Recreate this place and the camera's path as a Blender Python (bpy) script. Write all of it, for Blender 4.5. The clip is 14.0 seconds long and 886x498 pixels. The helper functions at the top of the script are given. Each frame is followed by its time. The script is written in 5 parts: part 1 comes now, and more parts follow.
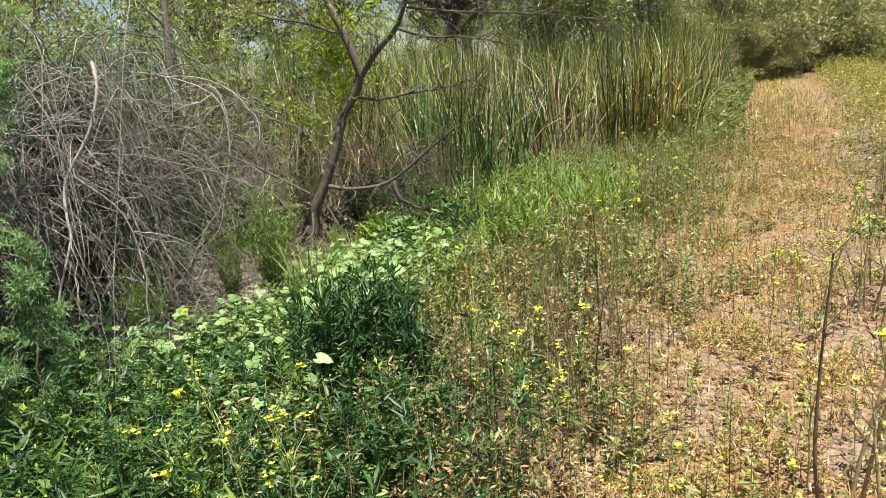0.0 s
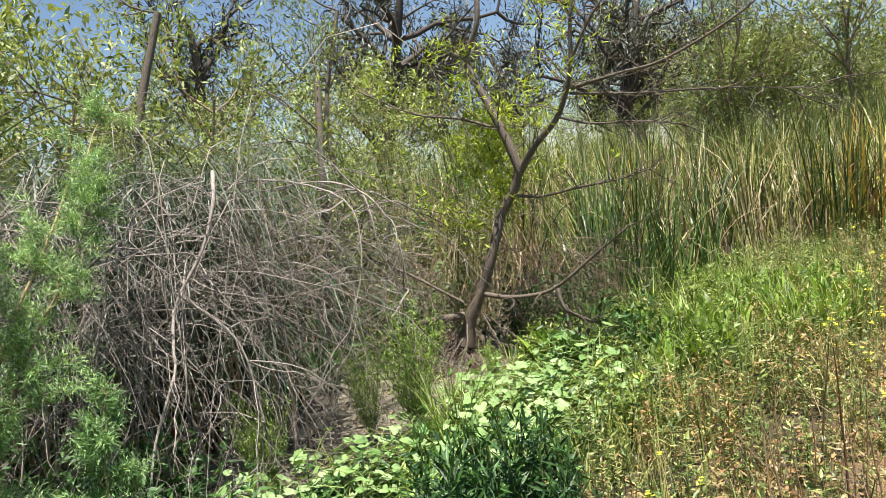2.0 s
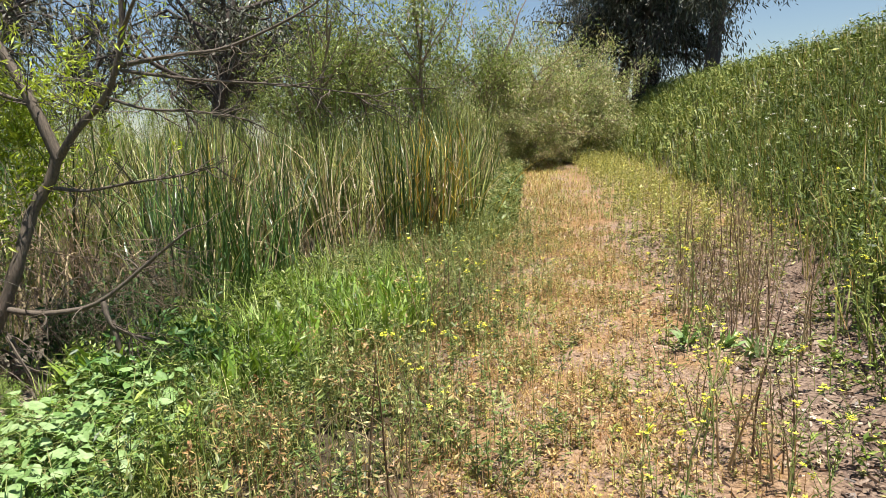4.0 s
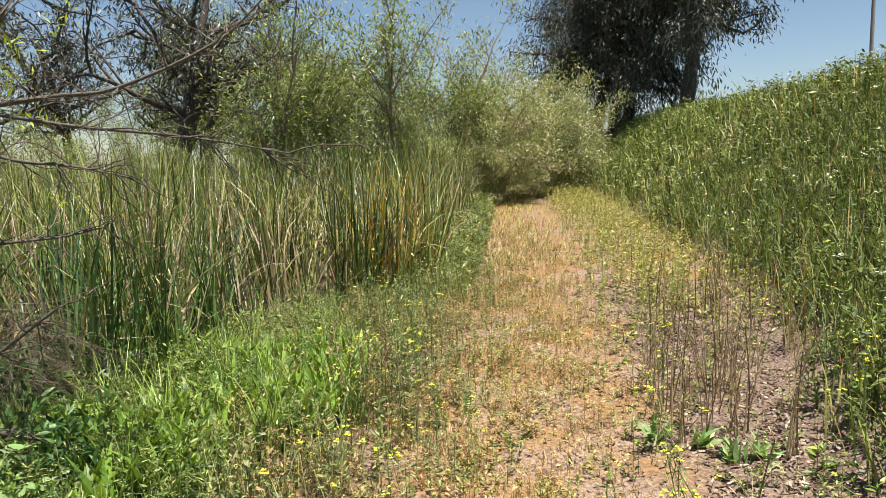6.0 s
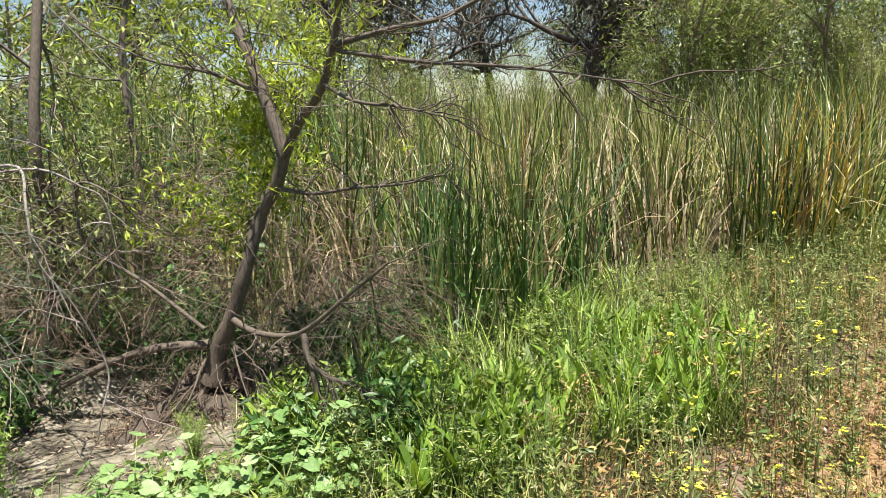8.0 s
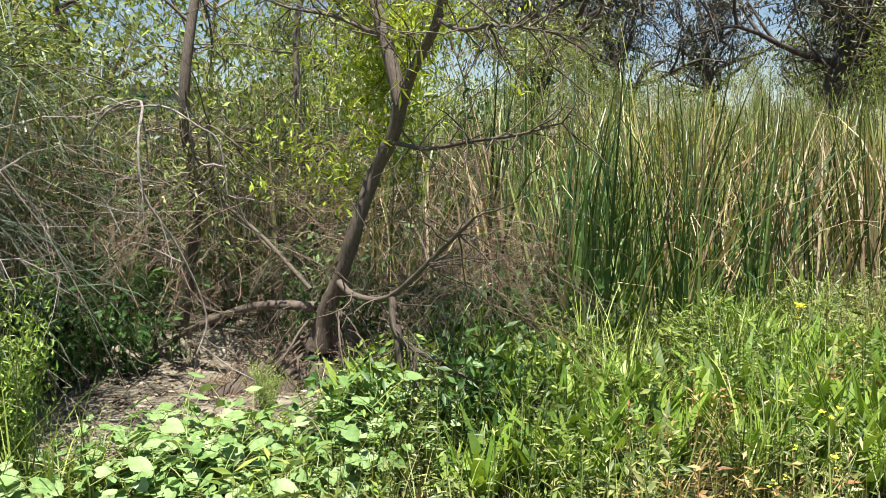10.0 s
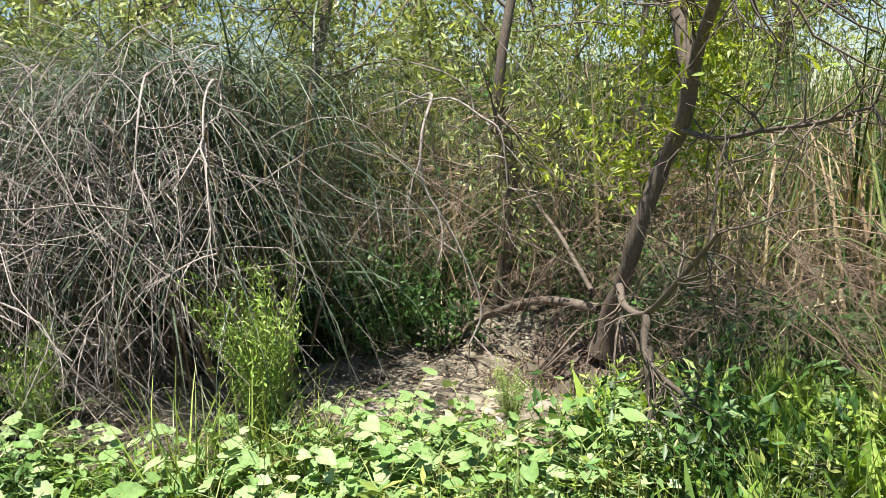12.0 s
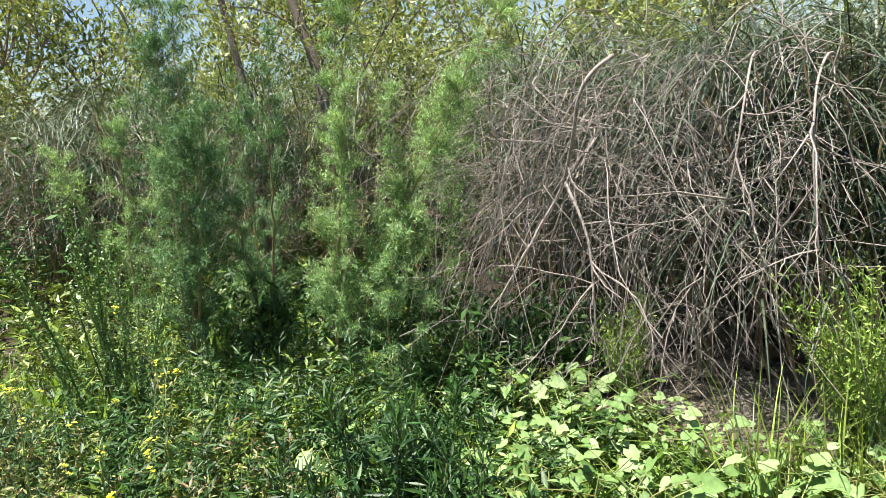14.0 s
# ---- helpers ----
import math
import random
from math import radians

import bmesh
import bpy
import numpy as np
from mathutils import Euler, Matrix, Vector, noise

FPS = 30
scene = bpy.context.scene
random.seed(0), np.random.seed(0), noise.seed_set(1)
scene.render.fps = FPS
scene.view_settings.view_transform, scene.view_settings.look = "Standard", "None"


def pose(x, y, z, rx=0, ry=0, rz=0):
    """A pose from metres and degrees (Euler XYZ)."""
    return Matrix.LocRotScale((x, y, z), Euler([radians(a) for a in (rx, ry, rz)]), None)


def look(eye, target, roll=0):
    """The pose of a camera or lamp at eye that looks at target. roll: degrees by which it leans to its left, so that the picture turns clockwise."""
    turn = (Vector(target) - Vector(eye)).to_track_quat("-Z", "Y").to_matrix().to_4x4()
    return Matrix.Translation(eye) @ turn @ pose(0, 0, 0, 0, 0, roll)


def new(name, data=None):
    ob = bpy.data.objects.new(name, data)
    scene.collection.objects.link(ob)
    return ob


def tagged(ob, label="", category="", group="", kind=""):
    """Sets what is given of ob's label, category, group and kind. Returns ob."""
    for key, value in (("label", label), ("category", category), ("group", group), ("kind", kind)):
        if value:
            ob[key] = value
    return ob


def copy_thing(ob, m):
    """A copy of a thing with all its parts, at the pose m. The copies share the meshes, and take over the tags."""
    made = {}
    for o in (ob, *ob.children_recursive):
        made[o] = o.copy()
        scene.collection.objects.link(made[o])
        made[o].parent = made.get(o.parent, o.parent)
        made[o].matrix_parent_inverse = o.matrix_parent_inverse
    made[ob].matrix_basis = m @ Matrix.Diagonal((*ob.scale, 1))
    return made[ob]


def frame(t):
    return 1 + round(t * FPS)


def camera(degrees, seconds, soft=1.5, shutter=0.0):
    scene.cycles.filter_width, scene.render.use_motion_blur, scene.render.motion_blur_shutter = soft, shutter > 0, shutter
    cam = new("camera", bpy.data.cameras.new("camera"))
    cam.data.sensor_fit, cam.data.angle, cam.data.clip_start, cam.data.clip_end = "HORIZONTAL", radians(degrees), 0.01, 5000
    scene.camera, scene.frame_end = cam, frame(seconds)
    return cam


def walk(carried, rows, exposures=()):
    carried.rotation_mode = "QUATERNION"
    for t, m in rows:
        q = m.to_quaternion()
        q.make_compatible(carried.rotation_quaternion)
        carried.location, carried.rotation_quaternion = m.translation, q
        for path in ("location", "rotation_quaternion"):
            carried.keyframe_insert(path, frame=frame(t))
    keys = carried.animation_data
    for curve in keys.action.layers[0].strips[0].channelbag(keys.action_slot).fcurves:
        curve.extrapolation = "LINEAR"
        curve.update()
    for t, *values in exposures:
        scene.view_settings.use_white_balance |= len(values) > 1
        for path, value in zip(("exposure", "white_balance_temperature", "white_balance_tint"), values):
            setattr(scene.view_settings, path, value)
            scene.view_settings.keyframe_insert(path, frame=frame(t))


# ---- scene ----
cam = camera(63.2, 14.0, soft=0.7)
PATH = [
    (0, (0.263, -2.76, 1.573), (-0.634, -1.042, 1.075), -4.5),
    (0.5, (0.202, -2.556, 1.573), (-0.595, -0.776, 1.128), -3.8),
    (1, (0.092, -2.369, 1.568), (-0.922, -0.685, 1.199), -5.4),
    (1.5, (-0.02, -2.179, 1.546), (-1.405, -0.754, 1.318), -6.7),
    (2, (-0.086, -2.008, 1.553), (-1.384, -0.499, 1.356), -7.3),
    (2.5, (-0.177, -1.845, 1.517), (-1.039, -0.066, 1.213), -4.7),
    (3, (-0.191, -1.773, 1.479), (-0.846, 0.08, 1.112), -3.5),
    (3.5, (-0.179, -1.572, 1.524), (-0.709, 0.324, 1.17), -3.3),
    (4, (-0.088, -1.447, 1.546), (-0.418, 0.502, 1.238), -2.7),
    (4.2, (-0.083, -1.396, 1.539), (-0.347, 0.565, 1.25), -2.8),
    (6.3, (0.073, -0.582, 1.758), (-0.208, 1.383, 1.514), -0.9),
    (6.5, (0.045, -0.517, 1.75), (-0.283, 1.44, 1.504), -1.1),
    (7, (-0.102, -0.145, 1.71), (-0.66, 1.758, 1.448), -1.3),
    (7.5, (-0.092, 0.065, 1.729), (-1.061, 1.784, 1.401), -2.0),
    (8, (-0.074, 0.251, 1.754), (-1.321, 1.766, 1.367), -2.4),
    (8.2, (-0.074, 0.304, 1.746), (-1.356, 1.784, 1.34), -2.2),
    (10.3, (-0.097, 1.066, 1.35), (-1.756, 2.138, 1.034), 0.2),
    (10.5, (-0.115, 1.166, 1.354), (-1.78, 2.225, 1.025), 0.3),
    (11, (-0.181, 1.388, 1.376), (-1.928, 2.292, 1.015), 0.4),
    (11.5, (-0.193, 1.581, 1.44), (-2.085, 2.093, 1.044), -0.6),
    (12, (-0.177, 1.705, 1.45), (-2.142, 1.743, 1.076), -2.0),
    (12.5, (-0.177, 1.727, 1.435), (-2.104, 1.305, 1.104), -3.3),
    (12.6, (-0.167, 1.729, 1.443), (-2.078, 1.238, 1.118), -3.8),
    (13, (-0.163, 1.707, 1.451), (-1.976, 0.928, 1.124), -3.9),
    (13.5, (-0.222, 1.643, 1.51), (-1.855, 0.545, 1.152), -5.1),
    (14, (-0.222, 1.616, 1.565), (-1.654, 0.272, 1.186), -6.1),
]
walk(cam, [(t, look(eye, target, roll)) for t, eye, target, roll in PATH], [(0, 0.9), (1.4, 1.12), (2.2, 1.12), (3.0, 0.95), (4.0, 0.9), (6.5, 0.94), (8.2, 1.06), (10.3, 1.1), (12, 1.24), (14, 1.28)])

# ---- world and sun ----
SUN_TO = Vector((0.17, -0.13, 0.96)).normalized()
world = bpy.data.worlds.new("sky")
scene.world = world
world.use_nodes = True
wn = world.node_tree
sky = wn.nodes.new("ShaderNodeTexSky")
sky.sky_type = "NISHITA"
sky.sun_disc = False
sky.sun_elevation = math.asin(SUN_TO.z)
sky.sun_rotation = math.atan2(SUN_TO.x, SUN_TO.y)
sky.air_density, sky.dust_density, sky.ozone_density = 1.0, 0.25, 2.0
wn.links.new(sky.outputs[0], wn.nodes["Background"].inputs[0])
wn.nodes["Background"].inputs[1].default_value = 0.06
sun_data = bpy.data.lights.new("sun", "SUN")
sun_data.energy, sun_data.angle, sun_data.color = 5.0, radians(0.55), (1.0, 0.95, 0.86)
sun = new("sun", sun_data)
sun.matrix_world = look(SUN_TO * 60, (0, 0, 0))


# ---- materials ----
def node_mat(name):
    m = bpy.data.materials.new(name)
    m.use_nodes = True
    nt = m.node_tree
    nt.nodes.clear()
    return m, nt


def ramp(nt, stops, interp="LINEAR"):
    r = nt.nodes.new("ShaderNodeValToRGB")
    r.color_ramp.interpolation = interp
    els = r.color_ramp.elements
    while len(els) < len(stops):
        els.new(0.5)
    for e, (p, c) in zip(els, stops):
        e.position, e.color = p, (*c, 1)
    return r


def plant_mat(name, colours, rough=0.45, through_light=0.24, patch=1.2, vary=0.45, gloss=0.45, by_thing=0.3, leafwise=0.8):
    """Leaf or straw: a colour for each blade, patches over the stand, light coming through."""
    m, nt = node_mat(name)
    N, L = nt.nodes, nt.links
    geo = N.new("ShaderNodeNewGeometry")
    info = N.new("ShaderNodeObjectInfo")
    noise_t = N.new("ShaderNodeTexNoise")
    noise_t.inputs["Scale"].default_value = patch
    noise_t.inputs["Detail"].default_value = 3
    L.new(geo.outputs["Position"], noise_t.inputs["Vector"])
    fine = N.new("ShaderNodeTexNoise")
    fine.inputs["Scale"].default_value = 60
    L.new(geo.outputs["Position"], fine.inputs["Vector"])
    a = N.new("ShaderNodeMath"); a.operation = "MULTIPLY_ADD"
    L.new(noise_t.outputs["Fac"], a.inputs[0]); a.inputs[1].default_value = 1.1; a.inputs[2].default_value = -0.55
    b = N.new("ShaderNodeMath"); b.operation = "MULTIPLY_ADD"
    L.new(info.outputs["Random"], b.inputs[0]); b.inputs[1].default_value = by_thing
    L.new(a.outputs[0], b.inputs[2])
    c = N.new("ShaderNodeMath"); c.operation = "ADD"
    L.new(geo.outputs["Random Per Island"], c.inputs[0]); L.new(b.outputs[0], c.inputs[1])
    d = N.new("ShaderNodeMath"); d.operation = "SUBTRACT"; d.use_clamp = True
    L.new(c.outputs[0], d.inputs[0]); d.inputs[1].default_value = by_thing / 2 + 0.05
    r = ramp(nt, [(i / max(1, len(colours) - 1), col) for i, col in enumerate(colours)])
    L.new(d.outputs[0], r.inputs[0])
    hsv = N.new("ShaderNodeHueSaturation")
    v = N.new("ShaderNodeMath"); v.operation = "MULTIPLY_ADD"
    L.new(fine.outputs["Fac"], v.inputs[0]); v.inputs[1].default_value = vary * 2; v.inputs[2].default_value = 1 - vary
    spin = N.new("ShaderNodeMath"); spin.operation = "MULTIPLY"; spin.inputs[1].default_value = 37.7
    L.new(geo.outputs["Random Per Island"], spin.inputs[0])
    frac = N.new("ShaderNodeMath"); frac.operation = "FRACT"
    L.new(spin.outputs[0], frac.inputs[0])
    each = N.new("ShaderNodeMath"); each.operation = "MULTIPLY_ADD"; each.inputs[1].default_value = leafwise; each.inputs[2].default_value = 1 - leafwise * 0.52
    L.new(frac.outputs[0], each.inputs[0])
    both = N.new("ShaderNodeMath"); both.operation = "MULTIPLY"
    L.new(v.outputs[0], both.inputs[0]); L.new(each.outputs[0], both.inputs[1])
    L.new(both.outputs[0], hsv.inputs["Value"]); L.new(r.outputs[0], hsv.inputs["Color"])
    p = N.new("ShaderNodeBsdfPrincipled")
    p.inputs["Roughness"].default_value = rough
    p.inputs["Specular IOR Level"].default_value = gloss
    L.new(hsv.outputs[0], p.inputs["Base Color"])
    out = N.new("ShaderNodeOutputMaterial")
    if through_light > 0:
        tr = N.new("ShaderNodeBsdfTranslucent")
        warm = N.new("ShaderNodeMixRGB"); warm.blend_type = "MULTIPLY"; warm.inputs[0].default_value = 1.0
        warm.inputs[2].default_value = (1.0, 0.95, 0.5, 1)
        L.new(hsv.outputs[0], warm.inputs[1]); L.new(warm.outputs[0], tr.inputs[0])
        mix = N.new("ShaderNodeMixShader"); mix.inputs[0].default_value = through_light * 0.8
        L.new(p.outputs[0], mix.inputs[1]); L.new(tr.outputs[0], mix.inputs[2]); L.new(mix.outputs[0], out.inputs[0])
    else:
        L.new(p.outputs[0], out.inputs[0])
    return m


def bark_mat(name, c1, c2, scale=30, stretch=4.0):
    m, nt = node_mat(name)
    N, L = nt.nodes, nt.links
    tc = N.new("ShaderNodeTexCoord")
    mp = N.new("ShaderNodeMapping"); mp.inputs["Scale"].default_value = (stretch, stretch, 1)
    L.new(tc.outputs["Object"], mp.inputs[0])
    n1 = N.new("ShaderNodeTexNoise"); n1.inputs["Scale"].default_value = scale; n1.inputs["Detail"].default_value = 5
    n2 = N.new("ShaderNodeTexNoise"); n2.inputs["Scale"].default_value = 3
    L.new(mp.outputs[0], n1.inputs[0]); L.new(tc.outputs["Object"], n2.inputs[0])
    geo = N.new("ShaderNodeNewGeometry")
    mixf = N.new("ShaderNodeMath"); mixf.operation = "MULTIPLY_ADD"
    L.new(geo.outputs["Random Per Island"], mixf.inputs[0]); mixf.inputs[1].default_value = 0.5
    L.new(n1.outputs[0], mixf.inputs[2])
    add = N.new("ShaderNodeMath"); add.operation = "MULTIPLY"; add.use_clamp = True
    L.new(mixf.outputs[0], add.inputs[0]); add.inputs[1].default_value = 0.85
    r = ramp(nt, [(0.25, c1), (0.8, c2)])
    L.new(add.outputs[0], r.inputs[0])
    bump = N.new("ShaderNodeBump"); bump.inputs["Strength"].default_value = 0.6; bump.inputs["Distance"].default_value = 0.01
    L.new(n1.outputs[0], bump.inputs["Height"])
    p = N.new("ShaderNodeBsdfPrincipled"); p.inputs["Roughness"].default_value = 0.85
    L.new(r.outputs[0], p.inputs["Base Color"]); L.new(bump.outputs[0], p.inputs["Normal"])
    out = N.new("ShaderNodeOutputMaterial"); L.new(p.outputs[0], out.inputs[0])
    return m


M_GRASS = plant_mat("meadow_grass", [(0.055, 0.1, 0.02), (0.135, 0.2, 0.03), (0.22, 0.31, 0.05), (0.34, 0.4, 0.1)])
M_MIXED = plant_mat("drying_grass", [(0.08, 0.13, 0.03), (0.18, 0.24, 0.06), (0.31, 0.33, 0.11), (0.45, 0.38, 0.15)])
M_STRAW = plant_mat("straw", [(0.3, 0.16, 0.055), (0.45, 0.33, 0.115), (0.5, 0.39, 0.16), (0.42, 0.21, 0.075)], through_light=0.15)
M_RUST = plant_mat("rusty_weed", [(0.22, 0.11, 0.055), (0.34, 0.19, 0.08), (0.44, 0.3, 0.12), (0.3, 0.26, 0.09)], through_light=0.2)
M_BANK = plant_mat("bank_grass", [(0.05, 0.08, 0.018), (0.105, 0.155, 0.032), (0.19, 0.24, 0.052), (0.36, 0.37, 0.12)], patch=1.5, gloss=0.25)
M_CATTAIL = plant_mat("cattail_leaf", [(0.035, 0.062, 0.015), (0.085, 0.13, 0.03), (0.165, 0.215, 0.045), (0.36, 0.36, 0.12)], patch=0.9, gloss=0.45, rough=0.38, by_thing=0.7)
M_CATDARK = plant_mat("dark_cattail_leaf", [(0.025, 0.06, 0.02), (0.06, 0.125, 0.035), (0.12, 0.2, 0.05), (0.28, 0.33, 0.11)], patch=0.9, gloss=0.5, rough=0.36)
M_CATDRY = plant_mat("cattail_dry_leaf", [(0.22, 0.15, 0.09), (0.42, 0.33, 0.2), (0.52, 0.44, 0.28)], through_light=0.2)
M_CATGOLD = plant_mat("cattail_gold_leaf", [(0.42, 0.24, 0.04), (0.52, 0.38, 0.07), (0.3, 0.32, 0.07)], through_light=0.3)
M_COCKLE = plant_mat("cocklebur_leaf", [(0.1, 0.2, 0.045), (0.23, 0.36, 0.12), (0.38, 0.5, 0.25)], patch=6, vary=0.45, rough=0.55, gloss=0.28, through_light=0.25, by_thing=0.7, leafwise=0.0)
M_DOCK = plant_mat("dock_leaf", [(0.09, 0.18, 0.025), (0.18, 0.3, 0.04), (0.31, 0.43, 0.07)], patch=3, vary=0.25, through_light=0.45)
M_HERB = plant_mat("dark_herb_leaf", [(0.025, 0.07, 0.015), (0.05, 0.12, 0.025), (0.1, 0.2, 0.05)], patch=2, gloss=0.4, rough=0.45)
M_DARK = plant_mat("deep_green_leaf", [(0.02, 0.06, 0.018), (0.04, 0.1, 0.025), (0.06, 0.14, 0.03)])
M_GOOSE = plant_mat("goosefoot_leaf", [(0.13, 0.24, 0.03), (0.24, 0.36, 0.06), (0.34, 0.42, 0.12)])
M_FENNEL = plant_mat("feathery_leaf", [(0.13, 0.25, 0.1), (0.29, 0.46, 0.19), (0.46, 0.62, 0.3)], through_light=0.5, patch=1.6)
# Darker copy of M_FENNEL, with the shade put into the leaf colour.
M_FENNELSHADE = plant_mat("shaded_feathery_leaf", [(0.06, 0.15, 0.06), (0.13, 0.26, 0.1), (0.25, 0.41, 0.18)], through_light=0.35, patch=1.6)
M_WILLOW = plant_mat("willow_leaf", [(0.16, 0.23, 0.02), (0.32, 0.42, 0.035), (0.48, 0.55, 0.08)], through_light=0.45)
M_SHRUB = plant_mat("shrub_leaf", [(0.13, 0.18, 0.05), (0.25, 0.31, 0.09), (0.42, 0.46, 0.17)], through_light=0.42)
M_TAMARISK = plant_mat("tamarisk_leaf", [(0.19, 0.26, 0.07), (0.33, 0.38, 0.13), (0.44, 0.42, 0.22), (0.5, 0.41, 0.3)], through_light=0.35, patch=1.6)
M_EUC = plant_mat("gum_leaf", [(0.035, 0.045, 0.026), (0.075, 0.085, 0.055), (0.17, 0.16, 0.12)], through_light=0.15, patch=0.8)
M_DRAPE = plant_mat("drooping_reed_leaf", [(0.03, 0.052, 0.03), (0.07, 0.105, 0.06), (0.18, 0.21, 0.14)], patch=2, gloss=0.5)
M_GOLDWEED = plant_mat("yellow_weed", [(0.24, 0.26, 0.05), (0.42, 0.4, 0.1), (0.52, 0.46, 0.15)])
M_WITHER = plant_mat("withered_leaf", [(0.2, 0.13, 0.07), (0.33, 0.24, 0.12), (0.42, 0.37, 0.16)])
M_YELLOW = plant_mat("yellow_petal", [(0.7, 0.66, 0.03), (0.78, 0.76, 0.08)], through_light=0.3, vary=0.1, leafwise=0.15)
M_WHITE = plant_mat("pale_petal", [(0.7, 0.68, 0.55), (0.8, 0.78, 0.7)], through_light=0.2, vary=0.1, leafwise=0.15)
M_STEM = plant_mat("green_stem", [(0.1, 0.18, 0.04), (0.2, 0.26, 0.08), (0.28, 0.26, 0.1)], through_light=0)
M_DRYSTEM = plant_mat("dry_stem", [(0.16, 0.1, 0.06), (0.27, 0.19, 0.11), (0.38, 0.3, 0.16)], through_light=0)
M_TWIG = bark_mat("grey_twig", (0.07, 0.055, 0.047), (0.43, 0.37, 0.335))
M_BROWNTWIG = bark_mat("brown_twig", (0.1, 0.065, 0.045), (0.3, 0.22, 0.16))
M_BARK = bark_mat("willow_bark", (0.04, 0.031, 0.024), (0.17, 0.135, 0.105), 25)
M_EARTH = bark_mat("dark_earth", (0.025, 0.02, 0.015), (0.11, 0.085, 0.065), 22, 1.0)
M_DARKBARK = bark_mat("gum_bark", (0.025, 0.02, 0.017), (0.09, 0.07, 0.058), 12, 3)
M_CHIP = plant_mat("wood_chip", [(0.06, 0.038, 0.028), (0.2, 0.13, 0.092), (0.42, 0.31, 0.225)], through_light=0)
M_LITTER = plant_mat("leaf_litter", [(0.14, 0.1, 0.07), (0.3, 0.23, 0.16), (0.45, 0.36, 0.26)], through_light=0.05)


def ground_mat():
    m, nt = node_mat("ground_soil")
    N, L = nt.nodes, nt.links
    geo = N.new("ShaderNodeNewGeometry")

    def tex(scale, detail=6):
        t = N.new("ShaderNodeTexNoise"); t.inputs["Scale"].default_value = scale; t.inputs["Detail"].default_value = detail
        L.new(geo.outputs["Position"], t.inputs["Vector"])
        return t

    def mixc(fac, a, b):
        x = N.new("ShaderNodeMixRGB"); L.new(fac, x.inputs[0]); L.new(a, x.inputs[1]); L.new(b, x.inputs[2])
        return x.outputs[0]

    def attr(n):
        a = N.new("ShaderNodeAttribute"); a.attribute_name = n
        return a.outputs["Fac"]

    big, mid, fine, grit = tex(1.3), tex(7), tex(40), tex(180, 3)
    # Soil between the plants is coloured extra dark to deepen the shaded gaps.
    soil = ramp(nt, [(0.3, (0.035, 0.027, 0.018)), (0.7, (0.1, 0.08, 0.05))]); L.new(mid.outputs[0], soil.inputs[0])
    track = ramp(nt, [(0.3, (0.09, 0.06, 0.045)), (0.45, (0.23, 0.155, 0.11)), (0.6, (0.34, 0.24, 0.175)), (0.75, (0.42, 0.315, 0.245))]); L.new(fine.outputs[0], track.inputs[0])
    rust = ramp(nt, [(0.3, (0.17, 0.095, 0.048)), (0.7, (0.38, 0.235, 0.115))]); L.new(fine.outputs[0], rust.inputs[0])
    mud = ramp(nt, [(0.35, (0.06, 0.05, 0.038)), (0.52, (0.25, 0.22, 0.165)), (0.7, (0.42, 0.38, 0.3))]); L.new(mid.outputs[0], mud.inputs[0])
    grav = ramp(nt, [(0.3, (0.07, 0.047, 0.04)), (0.5, (0.2, 0.14, 0.105)), (0.7, (0.32, 0.235, 0.18))]); L.new(fine.outputs[0], grav.inputs[0])
    patch = ramp(nt, [(0.42, (0, 0, 0)), (0.58, (1, 1, 1))]); L.new(big.outputs[0], patch.inputs[0])
    tr = mixc(patch.outputs[0], track.outputs[0], rust.outputs[0])
    col = mixc(attr("zone_track"), soil.outputs[0], tr)
    col = mixc(attr("zone_gravel"), col, grav.outputs[0])
    col = mixc(attr("zone_creek"), col, mud.outputs[0])
    b1 = N.new("ShaderNodeBump"); b1.inputs["Strength"].default_value = 0.7; b1.inputs["Distance"].default_value = 0.03
    L.new(fine.outputs[0], b1.inputs["Height"])
    b2 = N.new("ShaderNodeBump"); b2.inputs["Strength"].default_value = 0.5; b2.inputs["Distance"].default_value = 0.008
    L.new(grit.outputs[0], b2.inputs["Height"]); L.new(b1.outputs[0], b2.inputs["Normal"])
    p = N.new("ShaderNodeBsdfPrincipled"); p.inputs["Roughness"].default_value = 0.95; p.inputs["Specular IOR Level"].default_value = 0.15
    L.new(col, p.inputs["Base Color"]); L.new(b2.outputs[0], p.inputs["Normal"])
    out = N.new("ShaderNodeOutputMaterial"); L.new(p.outputs[0], out.inputs[0])
    return m


